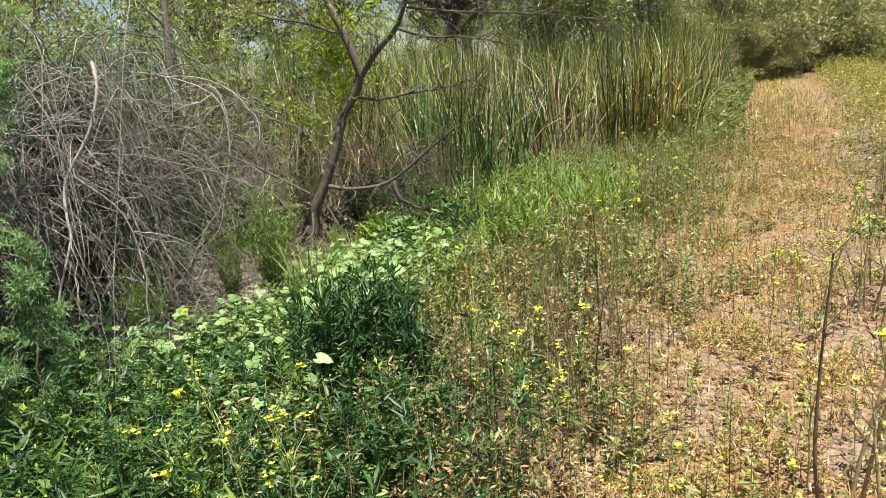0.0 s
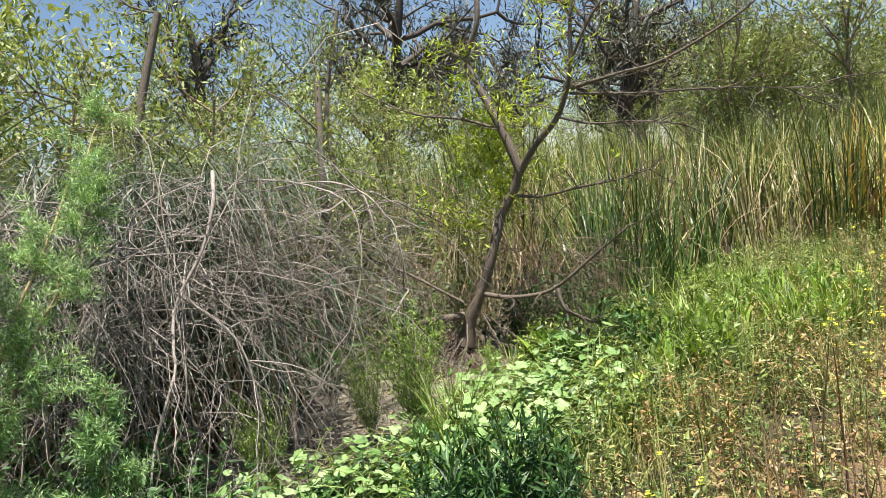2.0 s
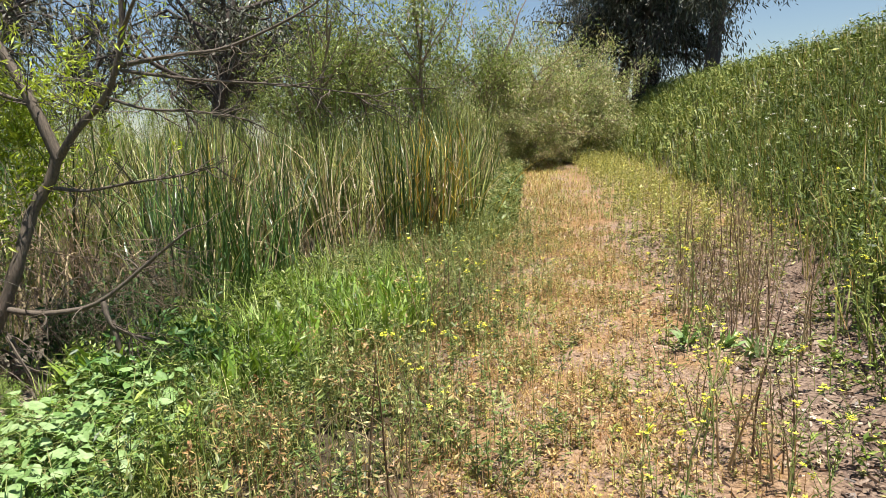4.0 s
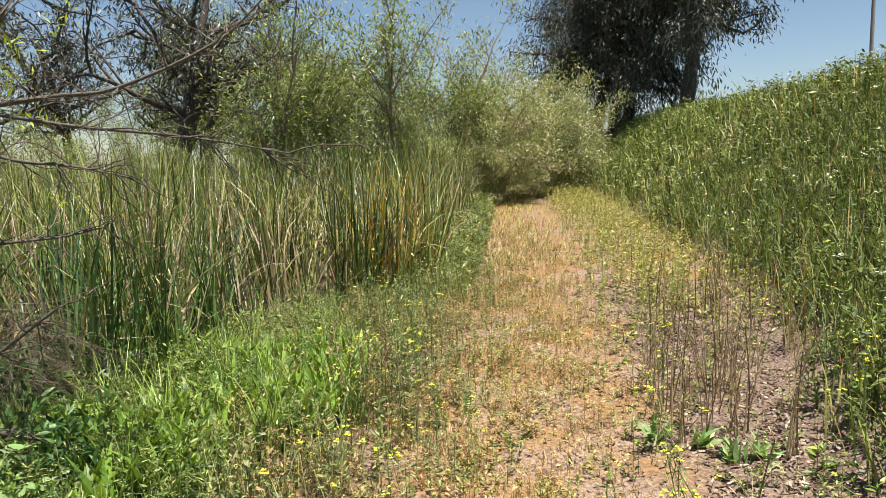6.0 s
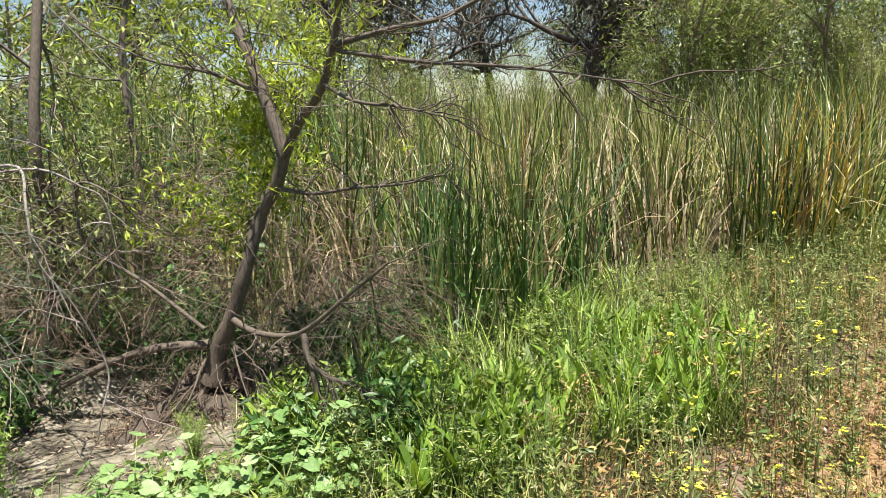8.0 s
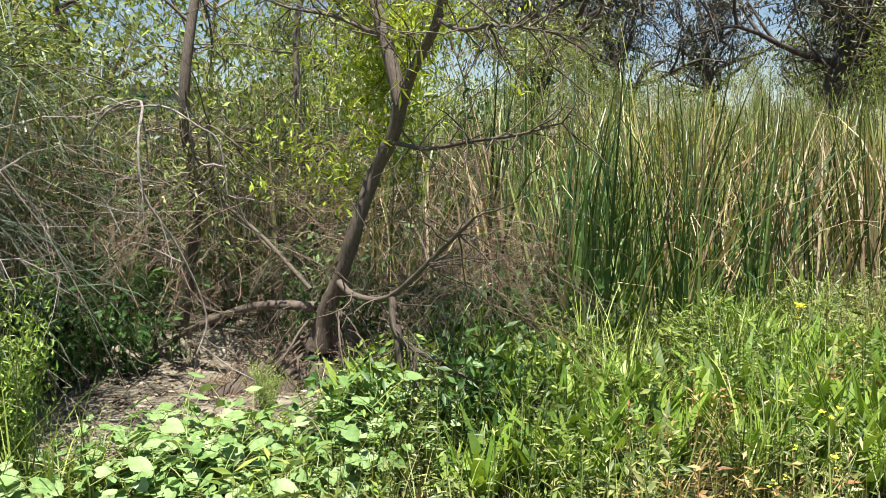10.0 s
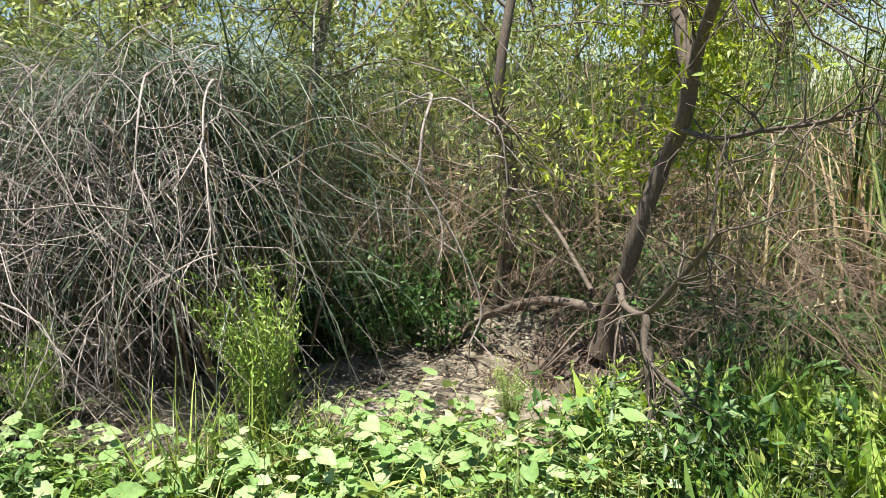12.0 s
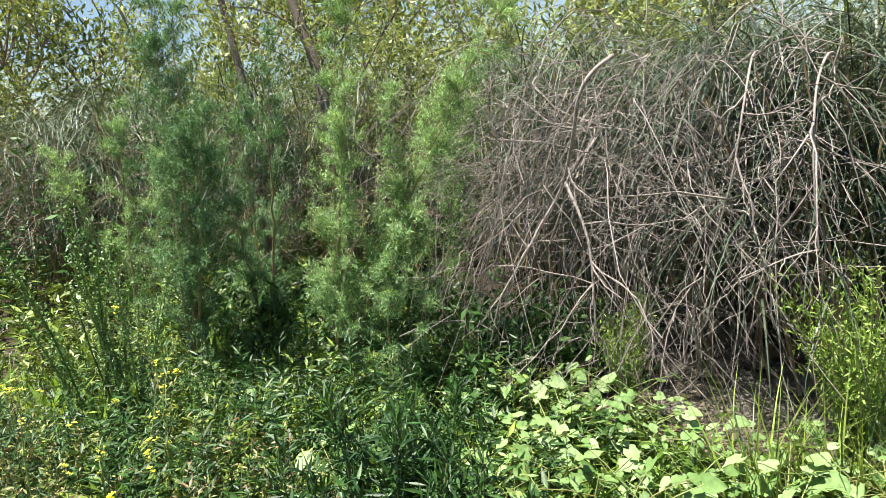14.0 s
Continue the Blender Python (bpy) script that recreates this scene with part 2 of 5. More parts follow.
# ---- mesh helpers ----
class Build:
    """Collects vertices and faces of one mesh."""

    def __init__(self):
        self.v, self.q, self.t, self.n = [], [], [], 0

    def add(self, verts, quads=None, tris=None):
        verts = np.asarray(verts, dtype=np.float64).reshape(-1, 3)
        if quads is not None and len(quads):
            self.q.append(np.asarray(quads, dtype=np.int64).reshape(-1, 4) + self.n)
        if tris is not None and len(tris):
            self.t.append(np.asarray(tris, dtype=np.int64).reshape(-1, 3) + self.n)
        self.v.append(verts)
        self.n += len(verts)

    def mesh(self, name, material, smooth=False):
        me = bpy.data.meshes.new(name)
        v = np.concatenate(self.v) if self.v else np.zeros((0, 3))
        q = np.concatenate(self.q) if self.q else np.zeros((0, 4), int)
        t = np.concatenate(self.t) if self.t else np.zeros((0, 3), int)
        me.vertices.add(len(v))
        me.vertices.foreach_set("co", v.astype(np.float32).ravel())
        loops = np.concatenate([q.ravel(), t.ravel()]).astype(np.int32)
        me.loops.add(len(loops))
        me.loops.foreach_set("vertex_index", loops)
        me.polygons.add(len(q) + len(t))
        start = np.concatenate([np.arange(len(q)) * 4, len(q) * 4 + np.arange(len(t)) * 3]).astype(np.int32)
        me.polygons.foreach_set("loop_start", start)
        if smooth:
            me.polygons.foreach_set("use_smooth", np.ones(len(q) + len(t), bool))
        me.update(calc_edges=True)
        me.validate()
        me.materials.append(material)
        return me


def part(name, build, material, parent, label="", smooth=False, kind=""):
    ob = new(name, build.mesh(name, material, smooth))
    ob.parent = parent
    return tagged(ob, label, "", "", kind)


def ribbons(bd, P, A, L, W, lean, droop, segs=3, power=1.0, tip=0.08, base=0.6):
    """Blades: from P, heading A, leaning and drooping by angles from upright."""
    n = len(P)
    P = np.asarray(P, float)
    L, W, lean, droop, A = (np.broadcast_to(np.asarray(k, float), (n,)) for k in (L, W, lean, droop, A))
    s = np.linspace(0, 1, segs + 1)
    h = np.stack([np.cos(A), np.sin(A), np.zeros(n)], -1)
    side = np.stack([-np.sin(A), np.cos(A), np.zeros(n)], -1)
    pos = np.zeros((n, segs + 1, 3))
    pos[:, 0] = P
    for i in range(segs):
        th = lean + droop * ((i + 0.5) / segs) ** power
        pos[:, i + 1] = pos[:, i] + (L / segs)[:, None] * (np.sin(th)[:, None] * h + np.cos(th)[:, None] * np.array([0, 0, 1.0]))
    w = np.interp(s, [0, 0.35, 1], [base, 1, tip])
    tw = (np.random.rand(n) - 0.5) * 1.2
    sd = side * np.cos(tw)[:, None] + np.array([0, 0, 0.6]) * np.sin(tw)[:, None]
    off = 0.5 * W[:, None, None] * w[None, :, None] * sd[:, None, :]
    v = np.stack([pos - off, pos + off], 2)
    k = np.arange(segs) * 2
    f = np.stack([k, k + 1, k + 3, k + 2], -1)
    bd.add(v, (f[None] + (np.arange(n) * (segs + 1) * 2)[:, None, None]).reshape(-1, 4))
    return pos


def stamp(bd, tv, tq, P, F, tt=None):
    """Copies of a small shape, at places P with axes F (n, 3, 3: rows are the axes)."""
    tv = np.asarray(tv, float)
    n, k = len(P), len(tv)
    v = np.asarray(P)[:, None, :] + np.einsum("kj,nji->nki", tv, F)
    step = (np.arange(n) * k)[:, None, None]
    bd.add(v, None if tq is None else (np.asarray(tq)[None] + step).reshape(-1, 4), None if tt is None else (np.asarray(tt)[None] + step).reshape(-1, 3))


def unit(a):
    return a / np.maximum(np.linalg.norm(a, axis=-1, keepdims=True), 1e-9)


def frames_along(D, scale_l, scale_w, up=None):
    """Axes for leaves that point along D and face roughly up."""
    n = len(D)
    D = unit(np.asarray(D, float))
    up = np.random.randn(n, 3) * 0.5 + np.array([0, 0, 1.0]) if up is None else up
    S = unit(np.cross(up, D))
    Z = np.cross(D, S)
    sl, sw = np.broadcast_to(scale_l, (n,)), np.broadcast_to(scale_w, (n,))
    return np.stack([D * sl[:, None], S * sw[:, None], Z * sw[:, None]], 1)


NARROW_V = [(0, 0, 0), (0.45, -0.5, 0.1), (0.4, 0, -0.05), (0.45, 0.5, 0.1), (1, 0, -0.12)]
NARROW_Q = [(0, 1, 4, 2), (0, 2, 4, 3)]
FLAT_V = [(0, -0.12, 0), (0.5, -0.5, 0.06), (1, 0, -0.05), (0.5, 0.5, 0.06)]
FLAT_Q = [(0, 1, 2, 3)]
BROAD_V = [(0, 0, 0), (0.0, -0.3, 0.03), (0.28, -0.58, 0.06), (0.6, -0.4, 0.02), (1.0, 0, -0.12), (0.6, 0.4, 0.02), (0.28, 0.58, 0.06), (0.0, 0.3, 0.03), (0.5, 0, -0.05)]
BROAD_Q = [(0, 1, 2, 8), (8, 2, 3, 4), (0, 8, 6, 7), (8, 4, 5, 6)]


def tube(bd, pts, r0, r1, sides=5):
    pts = np.asarray(pts, float)
    m = len(pts)
    tan = unit(np.gradient(pts, axis=0))
    ref = np.array([0.31, 0.77, 0.56]) if abs(tan[0] @ np.array([0.31, 0.77, 0.56])) < 0.9 else np.array([1.0, 0, 0])
    u = unit(np.cross(tan, ref))
    w = np.cross(tan, u)
    r = np.linspace(r0, r1, m) if np.isscalar(r0) else np.asarray(r0)
    a = np.arange(sides) * 2 * np.pi / sides
    ring = pts[:, None] + r[:, None, None] * (np.cos(a)[None, :, None] * u[:, None] + np.sin(a)[None, :, None] * w[:, None])
    i, j = np.meshgrid(np.arange(m - 1), np.arange(sides), indexing="ij")
    q = np.stack([i * sides + j, i * sides + (j + 1) % sides, (i + 1) * sides + (j + 1) % sides, (i + 1) * sides + j], -1)
    bd.add(ring, q)


def smooth_line(pts, steps=4):
    """A rounder line through the points."""
    pts = np.asarray(pts, float)
    ext = np.vstack([2 * pts[0] - pts[1], pts, 2 * pts[-1] - pts[-2]])
    out = []
    for k in range(1, len(ext) - 2):
        p0, p1, p2, p3 = ext[k - 1:k + 3]
        for s in np.arange(steps) / steps:
            out.append(0.5 * (2 * p1 + (p2 - p0) * s + (2 * p0 - 5 * p1 + 4 * p2 - p3) * s ** 2 + (3 * p1 - p0 - 3 * p2 + p3) * s ** 3))
    out.append(pts[-1])
    return np.array(out)


def wander(p, d, length, steps, wobble, gravity=0.0):
    """A crooked line from p along d."""
    pts, d = [np.array(p, float)], np.array(d, float)
    for _ in range(steps):
        d = d + np.random.randn(3) * wobble + np.array([0, 0, gravity])
        d /= np.linalg.norm(d)
        pts.append(pts[-1] + d * length / steps)
    return np.array(pts)


def branching(bd, p, d, length, r, depth, kids, wobble=0.18, gravity=0.0, spread=0.7, sides=4, ends=None, shrink=0.6, steps=5):
    """A limb with side limbs. ends gathers places and directions along the last twigs."""
    pts = wander(p, d, length, steps, wobble, gravity)
    tube(bd, pts, r, r * 0.45 if depth else r * 0.25, sides if depth else 3)
    if ends is not None and depth <= 1:
        for k in range(1, len(pts)):
            ends.append((pts[k], pts[k] - pts[k - 1], depth))
    if depth:
        for _ in range(kids):
            k = np.random.randint(1, len(pts))
            dd = unit(pts[k] - pts[k - 1]) + np.random.randn(3) * spread
            branching(bd, pts[k], unit(dd), length * shrink * np.random.uniform(0.6, 1.2), r * 0.5, depth - 1, kids, wobble, gravity, spread, sides, ends, shrink, steps)


def thing(name, label, category, group=""):
    return tagged(new(name), label, category, group)


def scatter(make, variants, places, size=(0.85, 1.15), tilt=0.0):
    """Builds some variants of a thing and sets copies of them at places (x, y, z[, size])."""
    made = []
    for k, pl in enumerate(places):
        s = np.random.uniform(*size) * (pl[3] if len(pl) > 3 else 1)
        m = pose(pl[0], pl[1], pl[2], np.random.uniform(-tilt, tilt), np.random.uniform(-tilt, tilt), np.random.uniform(0, 360)) @ Matrix.Scale(s, 4)
        if k < variants:
            ob = make(k)
            ob.matrix_basis = m
            made.append(ob)
        else:
            src = made[np.random.randint(len(made))]
            keep = src.matrix_basis.copy()
            src.matrix_basis = Matrix.Identity(4)
            copy_thing(src, m)
            src.matrix_basis = keep


# ---- the lie of the land ----
def track_x(y):
    y = np.asarray(y, float)
    return -0.12 - 0.0016 * np.maximum(y - 2, 0) ** 2 + 0.07 * np.maximum(2 - y, 0)


def toe_x(y):
    y = np.asarray(y, float)
    return track_x(np.minimum(y, 30)) + 1.75 + 0.95 * np.clip((y - 3) / 4.5, 0, 1)


def creek(x, y):
    return np.exp(-((x + 4.35) / 0.85) ** 2) * np.clip((y + 1.0) / 1.0, 0, 1) * np.clip((4.2 - y) / 1.2, 0, 1)


def ground_z(x, y):
    x, y = np.asarray(x, float), np.asarray(y, float)
    z = 0.018 * np.clip(y - 3, 0, 40)
    b = x - toe_x(y)
    slope = np.clip(b * 0.7 + 0.04, 0, None)
    top = 3.05 - 0.008 * np.clip(y, 0, 60)
    ramp_z = np.where(b < -0.3, 0, 0.5 * (slope + np.sqrt(slope ** 2 + 0.01)) - 0.05 * np.exp(-slope * 4))
    z = z + np.where(ramp_z > top - 0.4, top - 0.4 * np.exp(-(ramp_z - top + 0.4) / 0.4), np.maximum(ramp_z, 0))
    z = z - 0.12 * creek(x, y)
    z = z + 0.25 * np.clip((-6 - x) / 6, 0, 1)
    z = z + 0.015 * np.sin(3.1 * x + 1.7 * y) * np.sin(2.3 * y - 1.1 * x) + 0.008 * np.sin(9 * x + 2) * np.sin(8 * y)
    return z


def at_ground(xy, lift=0.0):
    xy = np.asarray(xy, float)
    return np.column_stack([xy, ground_z(xy[:, 0], xy[:, 1]) + lift])


def area(n, x0, x1, y0, y1, keep=None):
    """n random places in a rectangle, where keep allows."""
    out = np.zeros((0, 2))
    while len(out) < n:
        p = np.random.rand(n * 2, 2) * (x1 - x0, y1 - y0) + (x0, y0)
        if keep is not None:
            p = p[np.random.rand(len(p)) < keep(p[:, 0], p[:, 1])]
        out = np.vstack([out, p])
    return out[:n]


def patchy(x, y, k=1.0, seed=0.0):
    """A soft pattern between 0 and 1 over the ground."""
    return 0.5 + 0.25 * (np.sin(1.7 * k * x + 2.1 * k * y + seed) + np.sin(2.9 * k * x - 1.3 * k * y + 1.3 + 2 * seed))


def cat_edge(y):
    return np.interp(y, [3.4, 4, 6, 7, 8, 9, 13, 20, 30], [-3.6, -3.35, -3.05, -2.45, -1.7, -1.4, -1.45, -1.7, -2.3]) + 0.16 * np.sin(2.6 * np.asarray(y)) + 0.1 * np.sin(5.3 * np.asarray(y))


def outward(n_in, n_out, first, last):
    fine = np.linspace(first, last, n_in)
    return np.concatenate([first - np.geomspace(0.4, 900, n_out)[::-1], fine, last + np.geomspace(0.4, 900, n_out)])


gx, gy = outward(130, 14, -12, 10), outward(200, 14, -8, 32)
X, Y = np.meshgrid(gx, gy, indexing="ij")
Z = ground_z(X, Y) + 0.012 * np.random.randn(*X.shape)
gi, gj = np.meshgrid(np.arange(len(gx) - 1), np.arange(len(gy) - 1), indexing="ij")
ny = len(gy)
bd = Build()
bd.add(np.stack([X, Y, Z], -1), np.stack([gi * ny + gj, (gi + 1) * ny + gj, (gi + 1) * ny + gj + 1, gi * ny + gj + 1], -1))
ground = tagged(new("ground", bd.mesh("ground", ground_mat(), True)), "dry earth track, green verge, muddy creek bed and grassy bank", "ground", "", "structure")
off = np.abs(X - track_x(Y) - 0.14 * np.sin(1.3 * Y) - 0.09 * np.sin(3.1 * Y)) + 0.25 * (patchy(X, Y, 2.4, 3) - 0.5)
strip = np.clip((X - track_x(Y)) / 0.3, 0, 1) * np.clip((toe_x(Y) + 0.4 - X) / 0.4, 0, 1)
zones = {"zone_track": np.maximum(np.clip((1.0 - off) / 0.5, 0, 1), strip) * np.clip((60 - Y) / 20, 0, 1),
         "zone_gravel": np.clip((X - track_x(Y) - 0.9) / 0.3, 0, 1) * np.clip((toe_x(Y) + 0.5 - X) / 0.3, 0, 1) * np.clip((9.5 - Y) / 3, 0, 1),
         "zone_creek": np.clip(creek(X, Y) * 2.2, 0, 1)}
for zname, zval in zones.items():
    at = ground.data.attributes.new(zname, "FLOAT", "POINT")
    at.data.foreach_set("value", zval.astype(np.float32).ravel())


def stuff(name, label, category, build, material):
    return tagged(new(name, build.mesh(name, material)), label, category, "", "stuff")


# ---- the willow over the creek ----
def leaf_cloud(bd, places, dirs, per, reach, l, w, tv=NARROW_V, tq=NARROW_Q, hang=0.0):
    P = np.repeat(np.asarray(places), per, 0)
    D = np.repeat(np.asarray(dirs), per, 0)
    n = len(P)
    P = P + np.random.randn(n, 3) * reach
    D = unit(D) * 0.6 + np.random.randn(n, 3) * 0.7 + np.array([0, 0, -hang])
    stamp(bd, tv, tq, P, frames_along(D, np.random.uniform(0.6, 1.2, n) * l, np.random.uniform(0.7, 1.2, n) * w))


def build_willow():
    tree = thing("willow_tree", "leaning young willow with crooked bark trunk and sparse yellow-green leaves", "tree")
    b = Build()
    line = smooth_line([(-3.96, 2.64, 0.12), (-3.88, 2.66, 0.36), (-3.76, 2.7, 0.58), (-3.64, 2.75, 0.9), (-3.57, 2.83, 1.18), (-3.44, 2.87, 1.38), (-3.36, 2.87, 1.56)])
    k = len(line)
    tube(b, line, np.interp(np.linspace(0, 1, k), [0, 0.12, 0.4, 1], [0.085, 0.052, 0.042, 0.038]) * (1 + 0.08 * np.random.randn(k)), 0, 9)
    part("trunk", b, M_BARK, tree, "", True)
    limbs = [([(-3.36, 2.87, 1.52), (-3.45, 2.85, 1.8), (-3.57, 2.84, 2.08), (-3.68, 2.84, 2.3), (-3.74, 2.84, 2.5), (-3.6, 2.85, 2.75), (-3.6, 2.9, 3.1)], 0.042, 0.02),
             ([(-3.36, 2.87, 1.52), (-3.18, 2.84, 1.7), (-2.95, 2.82, 1.88), (-2.82, 2.8, 2.09), (-2.76, 2.8, 2.3), (-2.7, 2.8, 2.7), (-2.5, 2.9, 3.2)], 0.03, 0.01),
             ([(-2.82, 2.8, 2.08), (-2.4, 2.8, 2.12), (-2.05, 2.8, 2.15), (-1.5, 2.78, 2.35), (-1.2, 2.8, 2.6)], 0.017, 0.004),
             ([(-2.8, 2.8, 2.05), (-2.27, 2.8, 1.96), (-1.73, 2.8, 1.9), (-1.16, 2.78, 1.8)], 0.013, 0.003),
             ([(-2.95, 2.82, 1.9), (-2.6, 2.7, 1.8), (-2.2, 2.6, 1.76), (-1.9, 2.6, 1.7)], 0.012, 0.003),
             ([(-3.42, 2.86, 1.33), (-3.24, 2.95, 1.3), (-2.93, 3.0, 1.34), (-2.6, 3.02, 1.37), (-2.35, 3.05, 1.42)], 0.014, 0.005),
             ([(-3.7, 2.66, 0.55), (-3.4, 2.6, 0.54), (-3.0, 2.58, 0.61), (-2.6, 2.6, 0.88), (-2.35, 2.6, 1.05)], 0.022, 0.007),
             ([(-2.95, 2.57, 0.62), (-2.88, 2.55, 0.46), (-2.7, 2.68, 0.34), (-2.44, 2.87, 0.22)], 0.02, 0.005),
             ([(-2.9, 2.56, 0.5), (-2.86, 2.56, 0.3), (-2.83, 2.58, 0.05)], 0.022, 0.015),
             ([(-3.9, 2.6, 0.38), (-4.2, 2.35, 0.36), (-4.6, 2.1, 0.18), (-4.85, 1.95, 0.02)], 0.032, 0.015),
             ([(-3.85, 2.55, 0.5), (-4.3, 2.45, 0.75), (-4.7, 2.3, 1.0), (-4.5, 2.2, 1.35), (-4.1, 2.1, 1.42), (-3.9, 2.2, 1.3)], 0.014, 0.006),
             ([(-3.45, 2.87, 1.85), (-3.75, 2.7, 2.0), (-4.1, 2.5, 2.1), (-4.5, 2.3, 2.35)], 0.015, 0.004),
             ([(-2.78, 2.8, 2.25), (-2.4, 2.5, 2.5), (-2.0, 2.3, 2.7)], 0.014, 0.004)]
    ends = []
    for pts, r0, r1 in limbs:
        b = Build()
        line = smooth_line(pts)
        tube(b, line, r0, r1, 7 if r0 > 0.02 else 5)
        limb = part("limb", b, M_BARK, tree, "", True)
        b = Build()
        for _ in range(int(5 + 4 * len(pts))):
            q = np.random.randint(2, len(line))
            branching(b, line[q], unit(unit(line[q] - line[q - 1]) + np.random.randn(3) * 0.9), np.random.uniform(0.15, 0.45), 0.005, 1, 3, 0.2, -0.03, 0.7, 3, ends)
        part("twig", b, M_BARK, limb, "", False, "stuff")
    for _ in range(30):
        b = Build()
        a = np.random.rand() * 6.283
        p0 = np.array([-3.92 + 0.16 * np.cos(a), 2.63 + 0.16 * np.sin(a), np.random.uniform(0.1, 0.4)])
        tube(b, wander(p0, (np.cos(a) * 0.8 - 0.25, np.sin(a) * 0.8 - 0.2, -0.35), np.random.uniform(0.35, 0.7), 6, 0.25, -0.2), np.random.uniform(0.003, 0.011), 0.003, 5)
        part("root", b, M_BARK, tree)
    b = Build()
    cores = [((-3.6, 3.0, 1.35), 0.16, 140), ((-3.8, 2.98, 1.65), 0.18, 260), ((-3.72, 3.05, 1.95), 0.18, 220), ((-3.85, 2.8, 1.15), 0.15, 80), ((-4.1, 2.6, 1.25), 0.2, 50), ((-3.25, 3.1, 2.0), 0.18, 60), ((-4.0, 2.9, 2.45), 0.3, 80), ((-3.0, 3.0, 2.6), 0.35, 70), ((-4.5, 2.7, 2.2), 0.35, 50)]
    for c, r, n in cores:
        shoots = np.array(c) + np.random.randn(n // 4, 3) * r * 0.7
        leaf_cloud(b, shoots, np.random.randn(len(shoots), 3) * 0.5 + np.array([0, 0, 0.5]), 18, 0.045, 0.075, 0.016)
    E = [e for e in ends if e[2] == 0 and e[0][2] > 1.5 and e[0][0] < -2.6]
    pick = [E[i] for i in np.random.permutation(len(E))[:120]]
    leaf_cloud(b, [e[0] for e in pick], [e[1] for e in pick], 5, 0.03, 0.08, 0.015)
    part("crown", b, M_WILLOW, tree, "bright yellow-green narrow leaves", False, "stuff")
    return tree


build_willow()


def root_mound():
    """Undercut earth and debris that the willow's roots hold together."""
    ob = thing("root_mound", "dark earth mound matted with roots and debris under the willow", "mound")
    nr, na = 12, 34
    r, a = np.meshgrid(np.linspace(0, 1, nr), np.arange(na) * 2 * np.pi / na, indexing="ij")
    lump = 1 + 0.22 * np.sin(3 * a + 1) + 0.12 * np.sin(7 * a)
    h = 0.24 * (1 - r ** 1.6) * (0.8 + 0.25 * np.sin(5 * a + 4 * r)) + 0.018 * np.random.randn(nr, na)
    mx, my = -4.1 + 0.36 * r * lump * np.cos(a), 2.62 + 0.62 * r * lump * np.sin(a)
    v = np.stack([mx, my, h + ground_z(mx, my) - 0.07 * r], -1)
    i, j = np.meshgrid(np.arange(nr - 1), np.arange(na), indexing="ij")
    b = Build()
    b.add(v, np.stack([i * na + j, (i + 1) * na + j, (i + 1) * na + (j + 1) % na, i * na + (j + 1) % na], -1))
    part("earth", b, M_EARTH, ob, "", True)
    b = Build()
    for _ in range(480):
        k = np.random.randint(1, nr - 2), np.random.randint(na)
        out_a = a[k] + np.random.randn() * 1.2
        tube(b, wander(v[k], (np.cos(out_a), np.sin(out_a), np.random.uniform(-0.3, 0.9)), np.random.uniform(0.1, 0.4), 5, 0.45, -0.12), np.random.uniform(0.002, 0.006), 0.0012, 3)
    part("debris", b, M_BROWNTWIG, ob, "", False, "stuff")
    b = Build()
    for _ in range(90):
        k = nr - np.random.randint(3, 6), np.random.randint(na)
        tube(b, wander(v[k] + np.array([0.05 * np.cos(a[k]), 0.05 * np.sin(a[k]), 0.05]), (np.cos(a[k]) * 0.4, np.sin(a[k]) * 0.4, -0.6), np.random.uniform(0.12, 0.34), 4, 0.15, -0.3), np.random.uniform(0.0015, 0.004), 0.001, 3)
    part("hanging_root", b, M_DRYSTEM, ob, "", False, "stuff")


root_mound()


# ---- reeds ----
def cattail(k, dry=0.3, gold=0.0, n=34, leaf=None):
    ob = thing("cattail_clump", "tall green cattail clump with dry tan leaves in a marsh", "cattail", "cattails in the marsh")
    for name, count, mat, label in (("green_foliage", int(n * (1 - dry - gold)), leaf or M_CATTAIL, ""), ("dry_foliage", int(n * dry), M_CATDRY, "withered tan leaves"), ("gold_foliage", int(n * gold), M_CATGOLD, "golden-orange leaves")):
        if count < 2:
            continue
        b = Build()
        P = np.column_stack([np.random.randn(count, 2) * 0.11, np.zeros(count)])
        tall = name != "dry_foliage"
        bent = np.where(np.random.rand(count) < (0.34 if tall else 0.6), np.random.uniform(0.7, 2.7, count), np.random.uniform(0.02, 0.3, count))
        half = count // 2
        for sel, power in ((slice(0, half), 2.0), (slice(half, count), 5.0)):
            m = len(P[sel])
            ribbons(b, P[sel], np.random.rand(m) * 6.283, np.random.uniform(1.05, 2.1, m) * (1 if tall else 0.85), np.random.uniform(0.011, 0.028, m), np.abs(np.random.randn(m)) * 0.22, bent[sel] * (1 if power < 3 else 1.3), 6, power, 0.15, 0.9)
        part(name, b, mat, ob, label, False, "stuff")
    return ob


def cattail_places():
    p = area(170, -9, -1.5, 3.5, 20, lambda x, y: (x < cat_edge(y) - 0.1) * np.clip(1.1 - 0.16 * (cat_edge(y) - x), 0.12, 1) * np.clip(patchy(x, y, 2.3, 5) * 3 - 0.8, 0.08, 1))
    return [tuple(r) for r in at_ground(p)]


